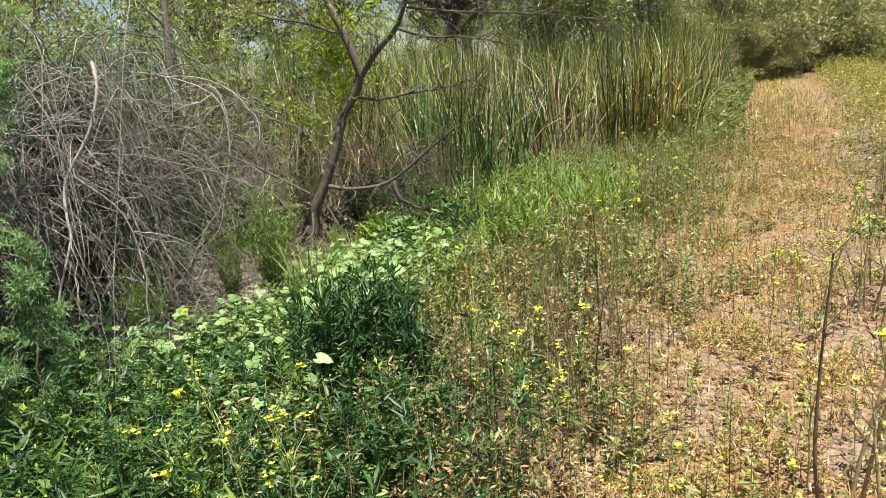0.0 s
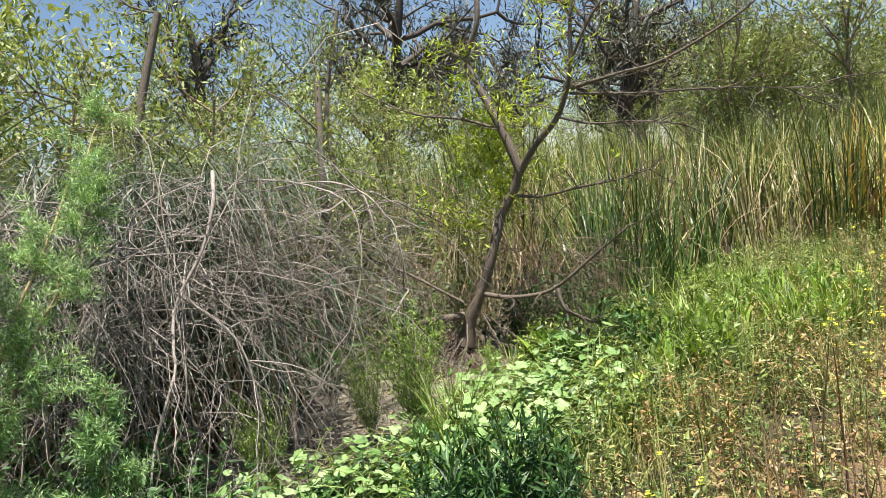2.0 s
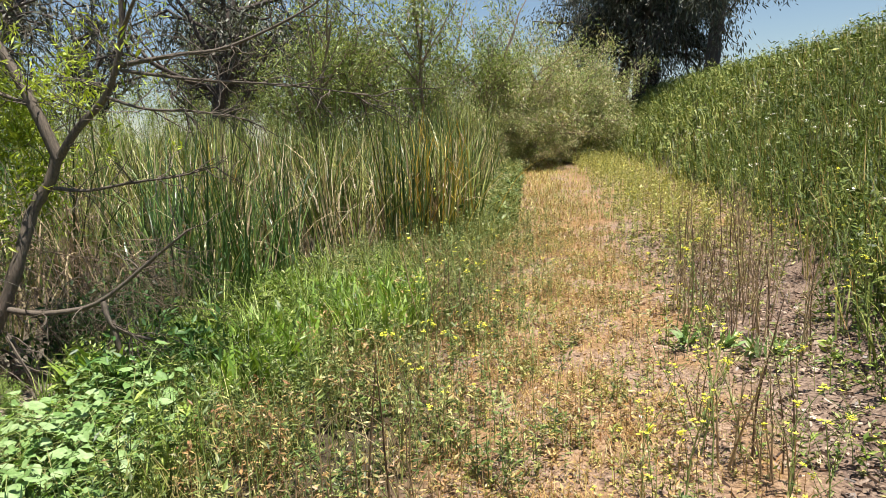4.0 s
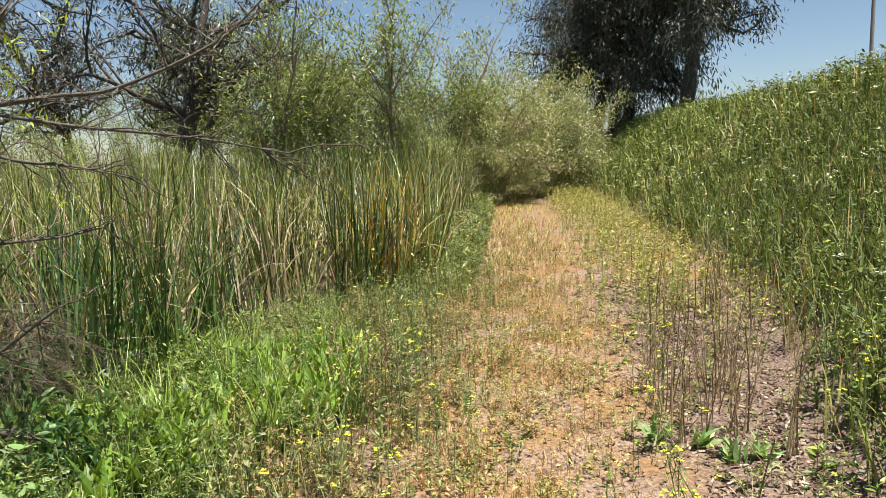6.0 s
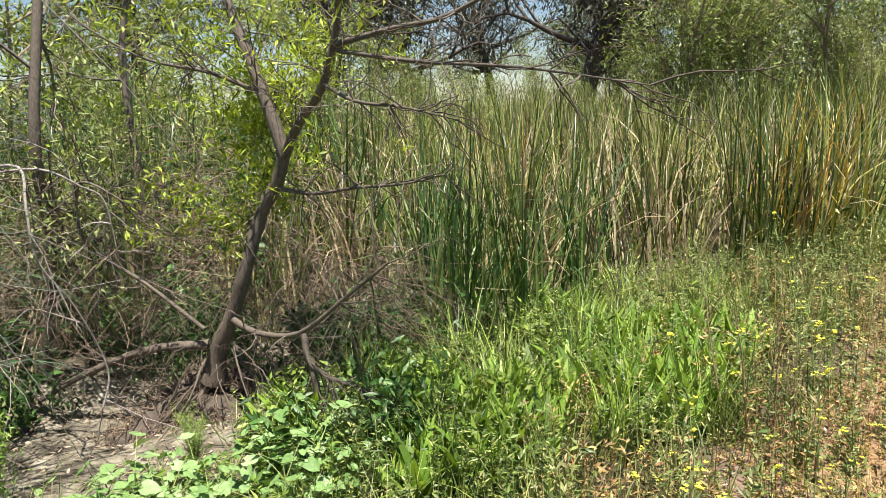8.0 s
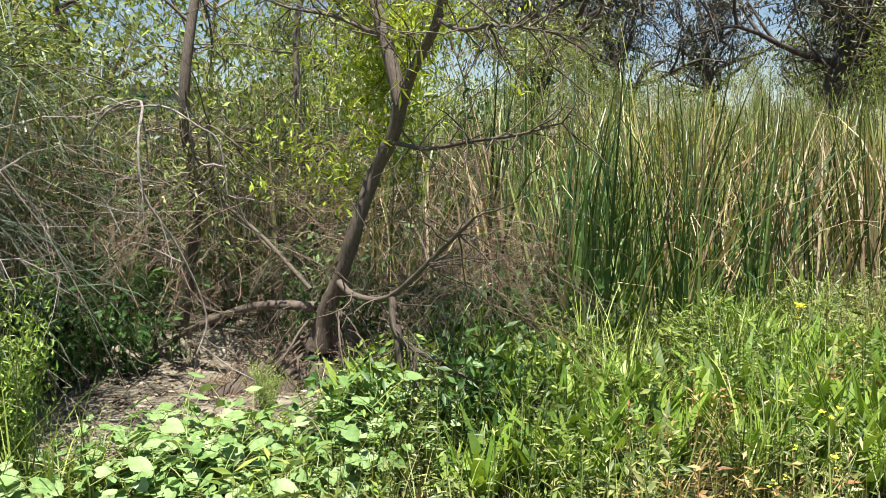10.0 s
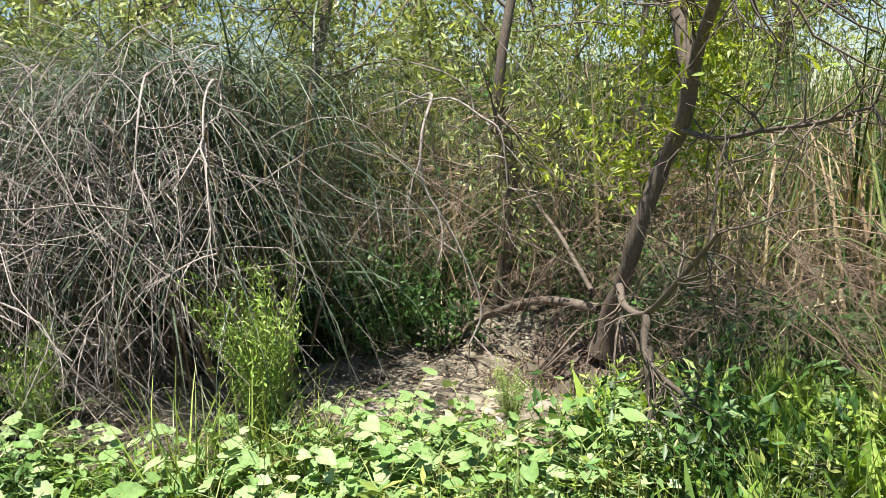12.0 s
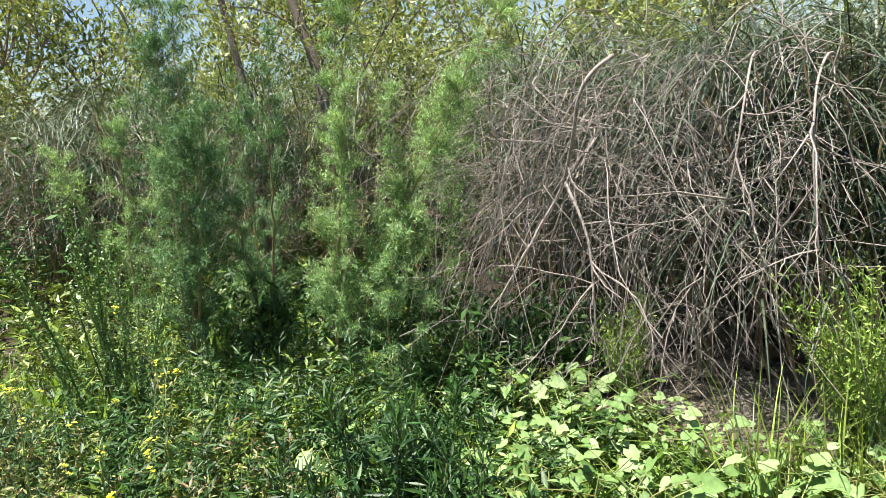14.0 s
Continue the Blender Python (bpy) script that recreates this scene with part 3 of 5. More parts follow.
CATS = cattail_places()
scatter(lambda k: cattail(k, (0.22, 0.36, 0.12, 0.5, 0.28)[k % 5]), 10, CATS, (0.7, 1.2), 9)
GOLD = [(-2.1, 8.0), (-1.9, 8.4), (-1.6, 8.6), (-1.75, 8.1), (-2.4, 8.0), (-1.45, 9.0), (-4.2, 6.6)]
scatter(lambda k: tagged(cattail(k, 0.25, 0.24, 52), "cattail clump turned golden orange at the marsh edge"), 3, [tuple(r) for r in at_ground(np.array(GOLD))], (0.9, 1.0), 3)
DARKC = [(-3.3, 4.1), (-3.15, 4.35), (-3.55, 4.2), (-3.0, 4.8), (-3.4, 4.7), (-3.75, 4.5), (-2.9, 5.4)]
scatter(lambda k: tagged(cattail(k, 0.06, 0, 50, M_CATDARK), "dense dark green cattail clump beside the creek"), 3, [tuple(r) for r in at_ground(np.array(DARKC))], (0.8, 0.95), 5)
BACKC = [tuple(r) for r in at_ground(area(90, -9.5, -5.6, -3, 6.5))]
scatter(lambda k: tagged(cattail(k, 0.25, 0, 40, M_CATDARK), "tall green reeds behind the creek in dappled shade"), 4, BACKC, (0.9, 1.15), 6)


# ---- dead brush and drooping reeds ----
def dead_brush(k, size=1.0, n=42, mat=None, name="dead_brush"):
    ob = thing(name, "tangled heap of bare grey dead branches over the ground", "dead brush", "dead brush by the creek")
    for _ in range(n):
        b = Build()
        a = np.random.rand() * 6.283
        p = np.array([np.cos(a) * 0.3, np.sin(a) * 0.3, np.random.uniform(0.5, 1.25)]) * size
        d = np.array([np.cos(a), np.sin(a), np.random.uniform(-0.3, 0.7)])
        branching(b, p, unit(d), np.random.uniform(0.6, 1.2) * size, np.random.uniform(0.002, 0.0045), 2, 4, 0.26, -0.15, 0.6, 3, None, 0.62, 5)
        part("branch", b, mat or M_TWIG, ob, "", False, "stuff")
    return ob


def place(ob, x, y, z=None, s=1.0, rz=0.0):
    ob.matrix_basis = pose(x, y, float(ground_z(x, y)) if z is None else z, 0, 0, rz) @ Matrix.Scale(s, 4)
    return ob


for x, y, s in ((-3.75, -0.3, 1.05), (-3.65, 0.35, 0.95), (-3.9, -0.9, 0.9), (-3.5, -0.95, 0.6), (-3.35, -0.15, 0.55), (-3.4, 0.4, 0.5)):
    place(dead_brush(0, 1.0, 12), x, y, None, s)


def big_dead_limbs():
    ob = thing("fallen_dead_limb", "thick pale dead limb drooping over the brush heap", "branch")
    for pts, r0, r1 in (([(-3.2, -0.02, 1.72), (-3.12, -0.08, 1.66), (-3.07, -0.13, 1.56), (-3.1, -0.2, 1.36), (-3.18, -0.33, 1.13), (-3.1, -0.42, 0.95), (-3.05, -0.46, 0.85), (-3.0, -0.62, 0.6), (-2.98, -0.7, 0.35)], 0.011, 0.005),
                        ([(-3.17, -0.3, 1.16), (-3.05, -0.12, 0.9), (-3.0, -0.08, 0.5)], 0.009, 0.004),
                        ([(-3.9, 0.4, 1.65), (-3.45, 0.5, 1.66), (-3.0, 0.62, 1.5), (-2.9, 0.6, 1.2), (-2.92, 0.5, 0.9), (-3.0, 0.35, 0.5)], 0.006, 0.0025),
                        ([(-4.0, 0.7, 1.6), (-3.4, 0.8, 1.62), (-3.05, 0.85, 1.5), (-2.9, 0.88, 1.25), (-2.88, 0.9, 0.95)], 0.007, 0.003),
                        ([(-4.75, 1.55, 1.3), (-4.45, 1.65, 1.5), (-4.1, 1.75, 1.54), (-3.92, 1.69, 1.35), (-3.88, 1.69, 1.08), (-3.88, 1.84, 0.8), (-3.9, 1.97, 0.42), (-3.87, 1.9, 0.22)], 0.009, 0.005),
                        ([(-4.4, 1.66, 1.5), (-4.1, 1.85, 1.52), (-4.0, 2.0, 1.42), (-3.96, 2.1, 1.33), (-3.95, 2.13, 1.05)], 0.007, 0.004)):
        b = Build()
        line = smooth_line(pts)
        tube(b, line, r0, r1, 6)
        limb = part("limb", b, M_TWIG, ob, "", True)
        b = Build()
        for _ in range(9):
            q = np.random.randint(2, len(line))
            branching(b, line[q], unit(np.random.randn(3) + np.array([0.3, 0, -0.4])), np.random.uniform(0.25, 0.6), 0.005, 1, 3, 0.25, -0.08, 0.6, 3)
        part("twig", b, M_TWIG, limb, "", False, "stuff")


big_dead_limbs()


def drape(k):
    ob = thing("drooping_reed", "arching grey-green reed clump with long drooping leaves", "reed", "drooping reeds")
    b = Build()
    n = 560
    P = np.column_stack([np.random.randn(n, 2) * 0.25, np.random.uniform(0.6, 1.75, n)])
    ribbons(b, P, np.random.rand(n) * 6.283, np.random.uniform(0.7, 1.4, n), np.random.uniform(0.005, 0.011, n), np.random.uniform(0.2, 0.9, n), np.random.uniform(1.6, 2.6, n), 6, 0.8, 0.1, 0.8)
    part("foliage", b, M_DRAPE, ob, "", False, "stuff")
    for _ in range(12):
        b = Build()
        tube(b, wander((np.random.randn() * 0.2, np.random.randn() * 0.2, 0), (np.random.randn() * 0.15, np.random.randn() * 0.15, 1), 1.7, 5, 0.07), 0.01, 0.005, 4)
        part("cane", b, M_DRYSTEM, ob)
    return ob


scatter(drape, 3, [tuple(r) for r in at_ground(np.array([(-4.05, 0.78), (-4.3, 0.3), (-4.5, -0.5), (-4.6, 0.6), (-4.5, -1.2), (-5.0, -0.3), (-4.9, 0.1), (-4.55, -0.1), (-5.6, -2.2), (-5.2, -1.6), (-4.1, -4.4), (-3.5, -5.4), (-4.9, -3.9), (-3.3, -7.0), (-2.9, -6.2)]))], (0.95, 1.12), 3)


def thatch(y0, y1, count):
    """Long thin dead canes that arch from a crest and cross one another on their way down."""
    ob = thing("dead_cane_thatch", "open thatch of thin pale grey dead canes hanging over", "dead brush", "dead cane thatches")
    for _ in range(count):
        b = Build()
        for _ in range(9):
            y = np.random.uniform(y0, y1)
            p = np.array([-3.75 + np.random.randn() * 0.2, y, np.random.uniform(0.8, 1.7)])
            q = np.array([-3.2 + np.random.randn() * 0.2, y + np.random.randn() * 0.8, np.random.uniform(0.05, 1.3)])
            u = np.linspace(0, 1, 10)[:, None]
            bow = np.random.uniform(0.05, 0.45) * np.linalg.norm(q - p)
            sway = np.random.randn(3) * 0.12
            line = p + (q - p) * u + np.array([0.35, 0, 1.0]) * bow * np.sin(np.pi * u ** 0.8) + sway * np.sin(2 * np.pi * u) + np.cumsum(np.random.randn(10, 3) * 0.012, 0)
            line[:, 2] = np.maximum(line[:, 2], 0.05)
            r = np.random.uniform(0.0016, 0.0042)
            tube(b, line, r, r * 0.45, 4)
            for _ in range(2):
                m = np.random.randint(2, 10)
                tw = wander(line[m], unit(unit(line[m] - line[m - 1]) + np.random.randn(3) * 0.6), np.random.uniform(0.12, 0.45), 5, 0.2, -0.06)
                tw[:, 2] = np.maximum(tw[:, 2], 0.04)
                tube(b, tw, r * 0.6, r * 0.35, 3)
        part("cane", b, M_TWIG, ob, "", False, "stuff")
    return ob


thatch(-1.0, -0.5, 9)
thatch(-0.6, 0.1, 12)
thatch(0.0, 0.6, 10)


def brown_brush(k):
    ob = dead_brush(k, 0.8, 24, M_BROWNTWIG)
    return tagged(ob, "dense thicket of thin brown dead twigs under the willow", "dead brush", "brown twig thickets")


scatter(brown_brush, 3, [(-3.55, 3.35, -0.1), (-3.9, 3.6, -0.1), (-4.4, 3.2, 0.0), (-5.0, 2.6, 0.1), (-4.9, 3.8, 0.1), (-5.8, 3.0, 0.2), (-5.6, 1.9, 0.2, 1.2), (-5.1, 1.5, 0.1, 1.0), (-4.9, 2.2, 0.2, 0.9), (-6.2, 4.0, 0.3, 1.2), (-4.6, -2.0, 0.1, 1.1), (-4.8, -3.4, 0.1, 1.1), (-5.2, -5.0, 0.1, 1.5), (-4.2, -6.0, 0.1, 1.6), (-3.2, -6.6, 0.1, 1.5), (-3.7, -7.6, 0.1, 1.7), (-2.9, -8.0, 0.1, 1.5), (-2.6, -5.6, 0.1, 1.2), (-3.6, -4.6, 0.1, 1.2), (-5.4, 0.9, 0.1, 1.3), (-6.4, 1.2, 0.2, 1.6), (-6.6, 2.6, 0.2, 1.6), (-5.3, 3.0, 0.2, 1.3), (-4.6, 3.6, 0.2, 1.1), (-7.2, 3.8, 0.2, 1.6), (-6.2, -0.4, 0.2, 1.4), (-3.35, 3.35, 0.2, 0.55), (-3.15, 3.15, 0.3, 0.5), (-3.45, 3.5, 0.25, 0.6), (-3.25, 3.45, 0.1, 0.6)], (0.9, 1.1))


# ---- leafy plants ----
COCKLE_LEAVES = []


def cockle_leaf_mesh(k):
    nu = 6
    b = Build()
    u = np.linspace(0, 1, nu)
    half = np.array([0.24, 0.5, 0.56, 0.46, 0.27, 0.03]) * (1 + 0.12 * np.random.randn(nu))
    cols = []
    for f in (-1, -0.5, 0, 0.5, 1):
        x = u - 0.16 * abs(f) * (1 - u) * 1.5
        cols.append(np.stack([x, f * half, -0.18 * u ** 2 + 0.12 * abs(f) + 0.03 * np.random.randn(nu) * abs(f)], -1))
    V = np.stack(cols, 1)
    i, j = np.meshgrid(np.arange(nu - 1), np.arange(4), indexing="ij")
    b.add(V, np.stack([i * 5 + j, (i + 1) * 5 + j, (i + 1) * 5 + j + 1, i * 5 + j + 1], -1))
    return b.mesh("leaf", M_COCKLE, True)


for k in range(4):
    COCKLE_LEAVES.append(cockle_leaf_mesh(k))


def cocklebur(k):
    ob = thing("cocklebur_plant", "low cocklebur plant with broad pale green lobed leaves", "plant", "cockleburs by the creek")
    b = Build()
    h = np.random.uniform(0.13, 0.3)
    stem = wander((0, 0, 0), (0.1, 0, 1), h, 4, 0.1)
    tube(b, stem, 0.006, 0.003, 4)
    n = 10
    spots = []
    for i in range(n):
        a = i * 2.4 + np.random.rand()
        base = stem[1 + (i * 4) // n] if i < n - 1 else stem[-1]
        r = np.random.uniform(0.06, 0.2)
        tipp = base + np.array([np.cos(a) * r, np.sin(a) * r, np.random.uniform(0.03, 0.1)])
        tube(b, np.array([base, (base + tipp) / 2 + np.array([0, 0, 0.01]), tipp]), 0.0025, 0.0018, 3)
        spots.append((tipp, a))
    part("stem", b, M_STEM, ob)
    for tipp, a in spots:
        leaf = new("leaf", COCKLE_LEAVES[np.random.randint(4)])
        leaf.parent = ob
        s = np.random.uniform(0.03, 0.066)
        leaf.matrix_basis = Matrix.Translation(Vector(tipp)) @ Euler((np.random.uniform(-0.6, 0.6), np.random.uniform(-0.3, 0.65), a)).to_matrix().to_4x4() @ Matrix.Scale(s, 4)
    return ob


def in_cockle(x, y):
    return (x > -3.0 + 0.12 * np.sin(3 * y)) * (x < np.interp(y, [-2, 0, 1.5, 2.6], [-1.7, -1.75, -2.0, -2.5])) * np.clip((y + 1.0) * 1.0, 0.1, 1)


scatter(cocklebur, 6, [tuple(r) for r in at_ground(area(220, -3.4, -1.4, -1.9, 2.75, in_cockle))], (0.75, 1.1), 6)


def dock(k, leaf=None):
    ob = thing("dock_plant", "clump of upright bright green dock leaves", "plant", "dock plants on the verge")
    b = Build()
    n = 16
    ribbons(b, np.random.randn(n, 3) * (0.04, 0.04, 0), np.random.rand(n) * 6.283, np.random.uniform(0.18, 0.36, n), np.random.uniform(0.045, 0.085, n), np.random.uniform(0.1, 0.6, n), np.random.uniform(0.2, 0.9, n), 5, 1.2, 0.05, 0.3)
    part("foliage", b, leaf or M_DOCK, ob, "", False, "stuff")
    return ob


scatter(dock, 5, [tuple(r) for r in at_ground(area(190, -3.1, -1.3, 2.4, 5.0, lambda x, y: (x > cat_edge(y) - 0.1) * (patchy(x, y, 1.2) > 0.4) * (x < -1.5 + 0.15 * (y - 2))))], (0.8, 1.3), 8)
scatter(lambda k: tagged(dock(k, M_COCKLE), "floppy pale grey-green dock on the dry track"), 2, [(0.78, 3.7, 0, 0.7), (0.98, 3.62, 0, 0.6), (1.15, 3.4, 0, 0.75), (1.3, 3.5, 0, 0.7)], (0.8, 1.2), 35)
scatter(dock, 2, [tuple(r) for r in at_ground(area(24, -2.9, -1.2, -3.6, -1.2))], (0.8, 1.2), 8)


def herb(k):
    ob = thing("creek_herb", "dense dark green leafy herb on the creek edge", "plant", "dark herbs by the creek")
    b, lb = Build(), Build()
    P, D = [], []
    for _ in range(16):
        line = wander((np.random.randn() * 0.1, np.random.randn() * 0.1, 0), (np.random.randn() * 0.35, np.random.randn() * 0.35, 1), np.random.uniform(0.2, 0.5), 5, 0.12)
        tube(b, line, 0.004, 0.002, 3)
        P += list(line[1:]); D += list(np.diff(line, axis=0))
    D = np.array(D) + np.random.randn(len(D), 3) * 0.05
    leaf_cloud(lb, P, D, 4, 0.03, 0.085, 0.028, NARROW_V, NARROW_Q, 0.2)
    part("stem", b, M_STEM, ob, "", False, "stuff")
    part("foliage", lb, M_HERB, ob, "", False, "stuff")
    return ob


HERBS = np.vstack([area(26, -5.6, -4.6, -0.2, 2.0), area(20, -3.9, -3.2, 3.0, 4.4), area(30, -4.2, -2.6, -4.2, -1.6), area(5, -2.75, -2.3, 2.3, 2.9), area(8, -5.6, -4.2, 2.6, 3.6), area(10, -7.5, -5.6, 0, 4), area(16, -3.7, -3.0, -1.9, -0.3)])
scatter(herb, 5, [tuple(r) for r in at_ground(HERBS)], (0.75, 1.2), 5)


def goosefoot(k):
    ob = thing("goosefoot_bush", "upright bushy yellow-green weed with fine leaves and seed tips", "plant", "goosefoot weeds by the creek")
    b, lb = Build(), Build()
    P, D = [], []
    for _ in range(26):
        a = np.random.rand() * 6.283
        line = wander((0, 0, 0.02), (np.cos(a) * np.random.uniform(0.05, 0.35), np.sin(a) * np.random.uniform(0.05, 0.35), 1), np.random.uniform(0.5, 0.8), 8, 0.05)
        tube(b, line, 0.004, 0.0015, 3)
        P += list(line[2:]); D += list(np.diff(line, axis=0)[1:])
    leaf_cloud(lb, P, D, 22, 0.026, 0.032, 0.007)
    part("stem", b, M_STEM, ob, "", False, "stuff")
    part("foliage", lb, M_GOOSE, ob, "", False, "stuff")
    return ob


for x, y, s in ((-3.05, 1.0, 1.1), (-3.15, -0.02, 0.75), (-3.35, 0.9, 0.8), (-3.25, 2.05, 0.45), (-3.05, -1.0, 0.5)):
    place(goosefoot(0), x, y, None, s, x * 90)


def rush(k):
    ob = thing("grass_tuft", "tuft of long bright green grass blades", "grass tuft", "long grass tufts")
    b = Build()
    n = 70
    ribbons(b, np.random.randn(n, 3) * (0.06, 0.06, 0), np.random.rand(n) * 6.283, np.random.uniform(0.25, 0.6, n), np.random.uniform(0.005, 0.009, n), np.random.uniform(0.05, 0.5, n), np.random.uniform(0.2, 1.4, n), 4, 1.4)
    part("foliage", b, M_GRASS, ob, "", False, "stuff")
    return ob


scatter(rush, 4, [(-2.75, 1.0, 0.0), (-2.6, 0.8, 0.0), (-2.85, 1.2, 0.0)] + [tuple(r) for r in at_ground(area(30, -3.4, -1.0, 2.4, 6, lambda x, y: (x > cat_edge(y) - 0.2) * (x < -0.9)))], (0.7, 1.2), 5)


def sapling(stems, leaf=None, label="tall feathery soft green tamarisk sapling with fine needle foliage"):
    """Feathery shoots: each stem is (base, tip, plume width, bow)."""
    ob = thing("feathery_tamarisk_sapling", label, "sapling", "feathery saplings")
    for base, tip, width, bow in stems:
        base, tip = np.array(base, float), np.array(tip, float)
        n = 22
        u = np.linspace(0, 1, n)
        long = np.linalg.norm(tip - base)
        line = base + (tip - base) * u[:, None] + np.array([0, 0, bow * long]) * (np.sin(np.pi * u) * 0.5)[:, None] + np.random.randn(n, 3) * 0.006
        b, lb = Build(), Build()
        tube(b, line, 0.004 + 0.004 * long, 0.0015, 5)
        P, D = [], []
        along = unit(tip - base)
        for w in np.random.uniform(0.16, 1.0, int(23 * long)):
            q = min(n - 1, int(w * (n - 1)))
            a = np.random.randn(3)
            side = unit(a - along * (a @ along))
            br = wander(line[q], unit(side + along * 0.9), width * np.random.uniform(0.5, 1.1) * (1.15 - w) ** 0.55, 7, 0.09, -0.02)
            tube(b, br, 0.0016, 0.0007, 3)
            for m in range(1, 8):
                for _ in range(2):
                    tw = wander(br[m], unit(br[m] - br[m - 1]) + np.random.randn(3) * 0.55, np.random.uniform(0.025, 0.075), 3, 0.08)
                    P += list(tw); D += list(np.gradient(tw, axis=0))
        leaf_cloud(lb, P, D, 4, 0.008, 0.034, 0.0042, FLAT_V, FLAT_Q)
        part("stem", b, M_DRYSTEM, ob, "brown woody stem", False, "stuff")
        part("foliage", lb, leaf or M_FENNEL, ob, "", False, "stuff")
    return ob


sapling([((-2.72, -1.75, 0), (-3.12, -0.5, 2.05), 0.34, 0.12), ((-2.74, -1.7, 0), (-2.95, -0.66, 1.7), 0.28, 0.1), ((-2.72, -1.72, 0), (-2.72, -1.18, 2.25), 0.25, 0.0), ((-2.75, -1.78, 0), (-3.0, -1.6, 2.3), 0.22, 0.0)])
sapling([((-2.58, -1.12, 0), (-2.6, -0.95, 1.0), 0.16, 0.0), ((-2.6, -1.2, 0), (-2.45, -1.3, 0.75), 0.14, 0.0), ((-2.62, -1.1, 0), (-2.68, -0.86, 0.62), 0.12, 0.0)])
# The next two saplings carry their shade in the leaf colour.
SHADED_FEATHER = "bushy feathery tamarisk sapling beside the track, shade coloured into its leaves"
sapling([((-2.22, -2.45, 0), (-2.2, -1.95, 2.3), 0.42, 0.0), ((-2.2, -2.45, 0), (-2.3, -2.35, 2.4), 0.42, 0.0), ((-2.25, -2.5, 0), (-2.15, -1.7, 1.75), 0.3, 0.06), ((-2.3, -2.4, 0), (-2.45, -2.7, 2.2), 0.35, 0.0)], M_FENNELSHADE, SHADED_FEATHER)
sapling([((-2.9, -2.6, 0), (-2.95, -2.2, 2.2), 0.3, 0.0), ((-2.9, -2.65, 0), (-3.1, -2.9, 2.0), 0.3, 0.0), ((-2.85, -2.6, 0), (-2.6, -2.4, 1.5), 0.25, 0.05)], M_FENNELSHADE, SHADED_FEATHER)
sapling([((-2.4, -3.6, 0), (-2.5, -3.5, 1.9), 0.3, 0.0), ((-2.4, -3.6, 0), (-2.2, -3.9, 1.6), 0.3, 0.0), ((-2.45, -3.55, 0), (-2.6, -3.1, 1.5), 0.28, 0.05)])
sapling([((-3.4, -1.5, 0), (-3.55, -1.15, 1.9), 0.25, 0.0), ((-3.4, -1.55, 0), (-3.5, -1.8, 1.8), 0.25, 0.0)])


def tall_dock(k):
    ob = thing("seeding_dock", "tall seeding dock with pale green whorled spikes", "plant", "seeding docks")
    b, sb = Build(), Build()
    for _ in range(9):
        line = wander((np.random.randn() * 0.04, np.random.randn() * 0.04, 0), (np.random.randn() * 0.16, np.random.randn() * 0.16, 1), np.random.uniform(0.6, 1.05), 10, 0.03)
        tube(b, line, 0.006, 0.003, 4)
        fine = smooth_line(line[3:], 5)
        leaf_cloud(sb, fine, np.tile((0, 0, 0.3), (len(fine), 1)), 7, 0.01, 0.017, 0.011, FLAT_V, FLAT_Q)
    part("stem", b, M_STEM, ob, "", False, "stuff")
    part("seed_spike", sb, M_COCKLE, ob, "", False, "stuff")
    return ob


place(tall_dock(0), -1.66, -2.35, None, 1.25)
place(tall_dock(1), -1.74, -2.25, None, 1.05)


def dark_spire(k):
    ob = thing("fleabane_plant", "dense upright dark green leafy spires", "plant", "dark leafy spires")
    b, lb = Build(), Build()
    for _ in range(9):
        line = wander((np.random.randn() * 0.1, np.random.randn() * 0.1, 0), (np.random.randn() * 0.08, np.random.randn() * 0.08, 1), np.random.uniform(0.35, 0.6), 12, 0.03)
        tube(b, line, 0.005, 0.002, 4)
        leaf_cloud(lb, line[1:], np.tile((0, 0, 1.2), (len(line) - 1, 1)), 12, 0.015, 0.075, 0.011)
    part("stem", b, M_STEM, ob, "", False, "stuff")
    part("foliage", lb, M_DARK, ob, "", False, "stuff")
    return ob


scatter(dark_spire, 2, [tuple(r) for r in at_ground(np.array([(-1.65, -0.1), (-1.5, -0.05), (-1.75, 0.05), (-1.55, 0.1), (-1.85, -0.1)]))], (0.95, 1.15), 3)


def flower_mesh(m):
    """A head of m four-petalled blossoms on short stalks from one point."""
    v, q, t = [np.zeros(3), np.array([0.0015, 0, 0])], [], []
    for c in np.random.randn(m, 3) * 0.012 + np.array([0, 0, 0.008]):
        n0 = len(v)
        v.append(c)
        t.append((0, 1, n0))
        turn = np.random.rand() * 3
        lift = np.random.uniform(0.1, 0.7)
        for k in range(4):
            a = turn + k * 1.571
            d = np.array([np.cos(a), np.sin(a), lift])
            side = np.array([-np.sin(a), np.cos(a), 0])
            n1 = len(v)
            v += [c + 0.006 * d - 0.0045 * side, c + 0.0105 * d, c + 0.006 * d + 0.0045 * side]
            q.append((n0, n1, n1 + 1, n1 + 2))
    fb = Build()
    fb.add(np.array(v), q, t)
    return fb.mesh("flower", M_YELLOW)


FLOWERS = [flower_mesh(m) for m in (2, 3, 4, 5, 7)]


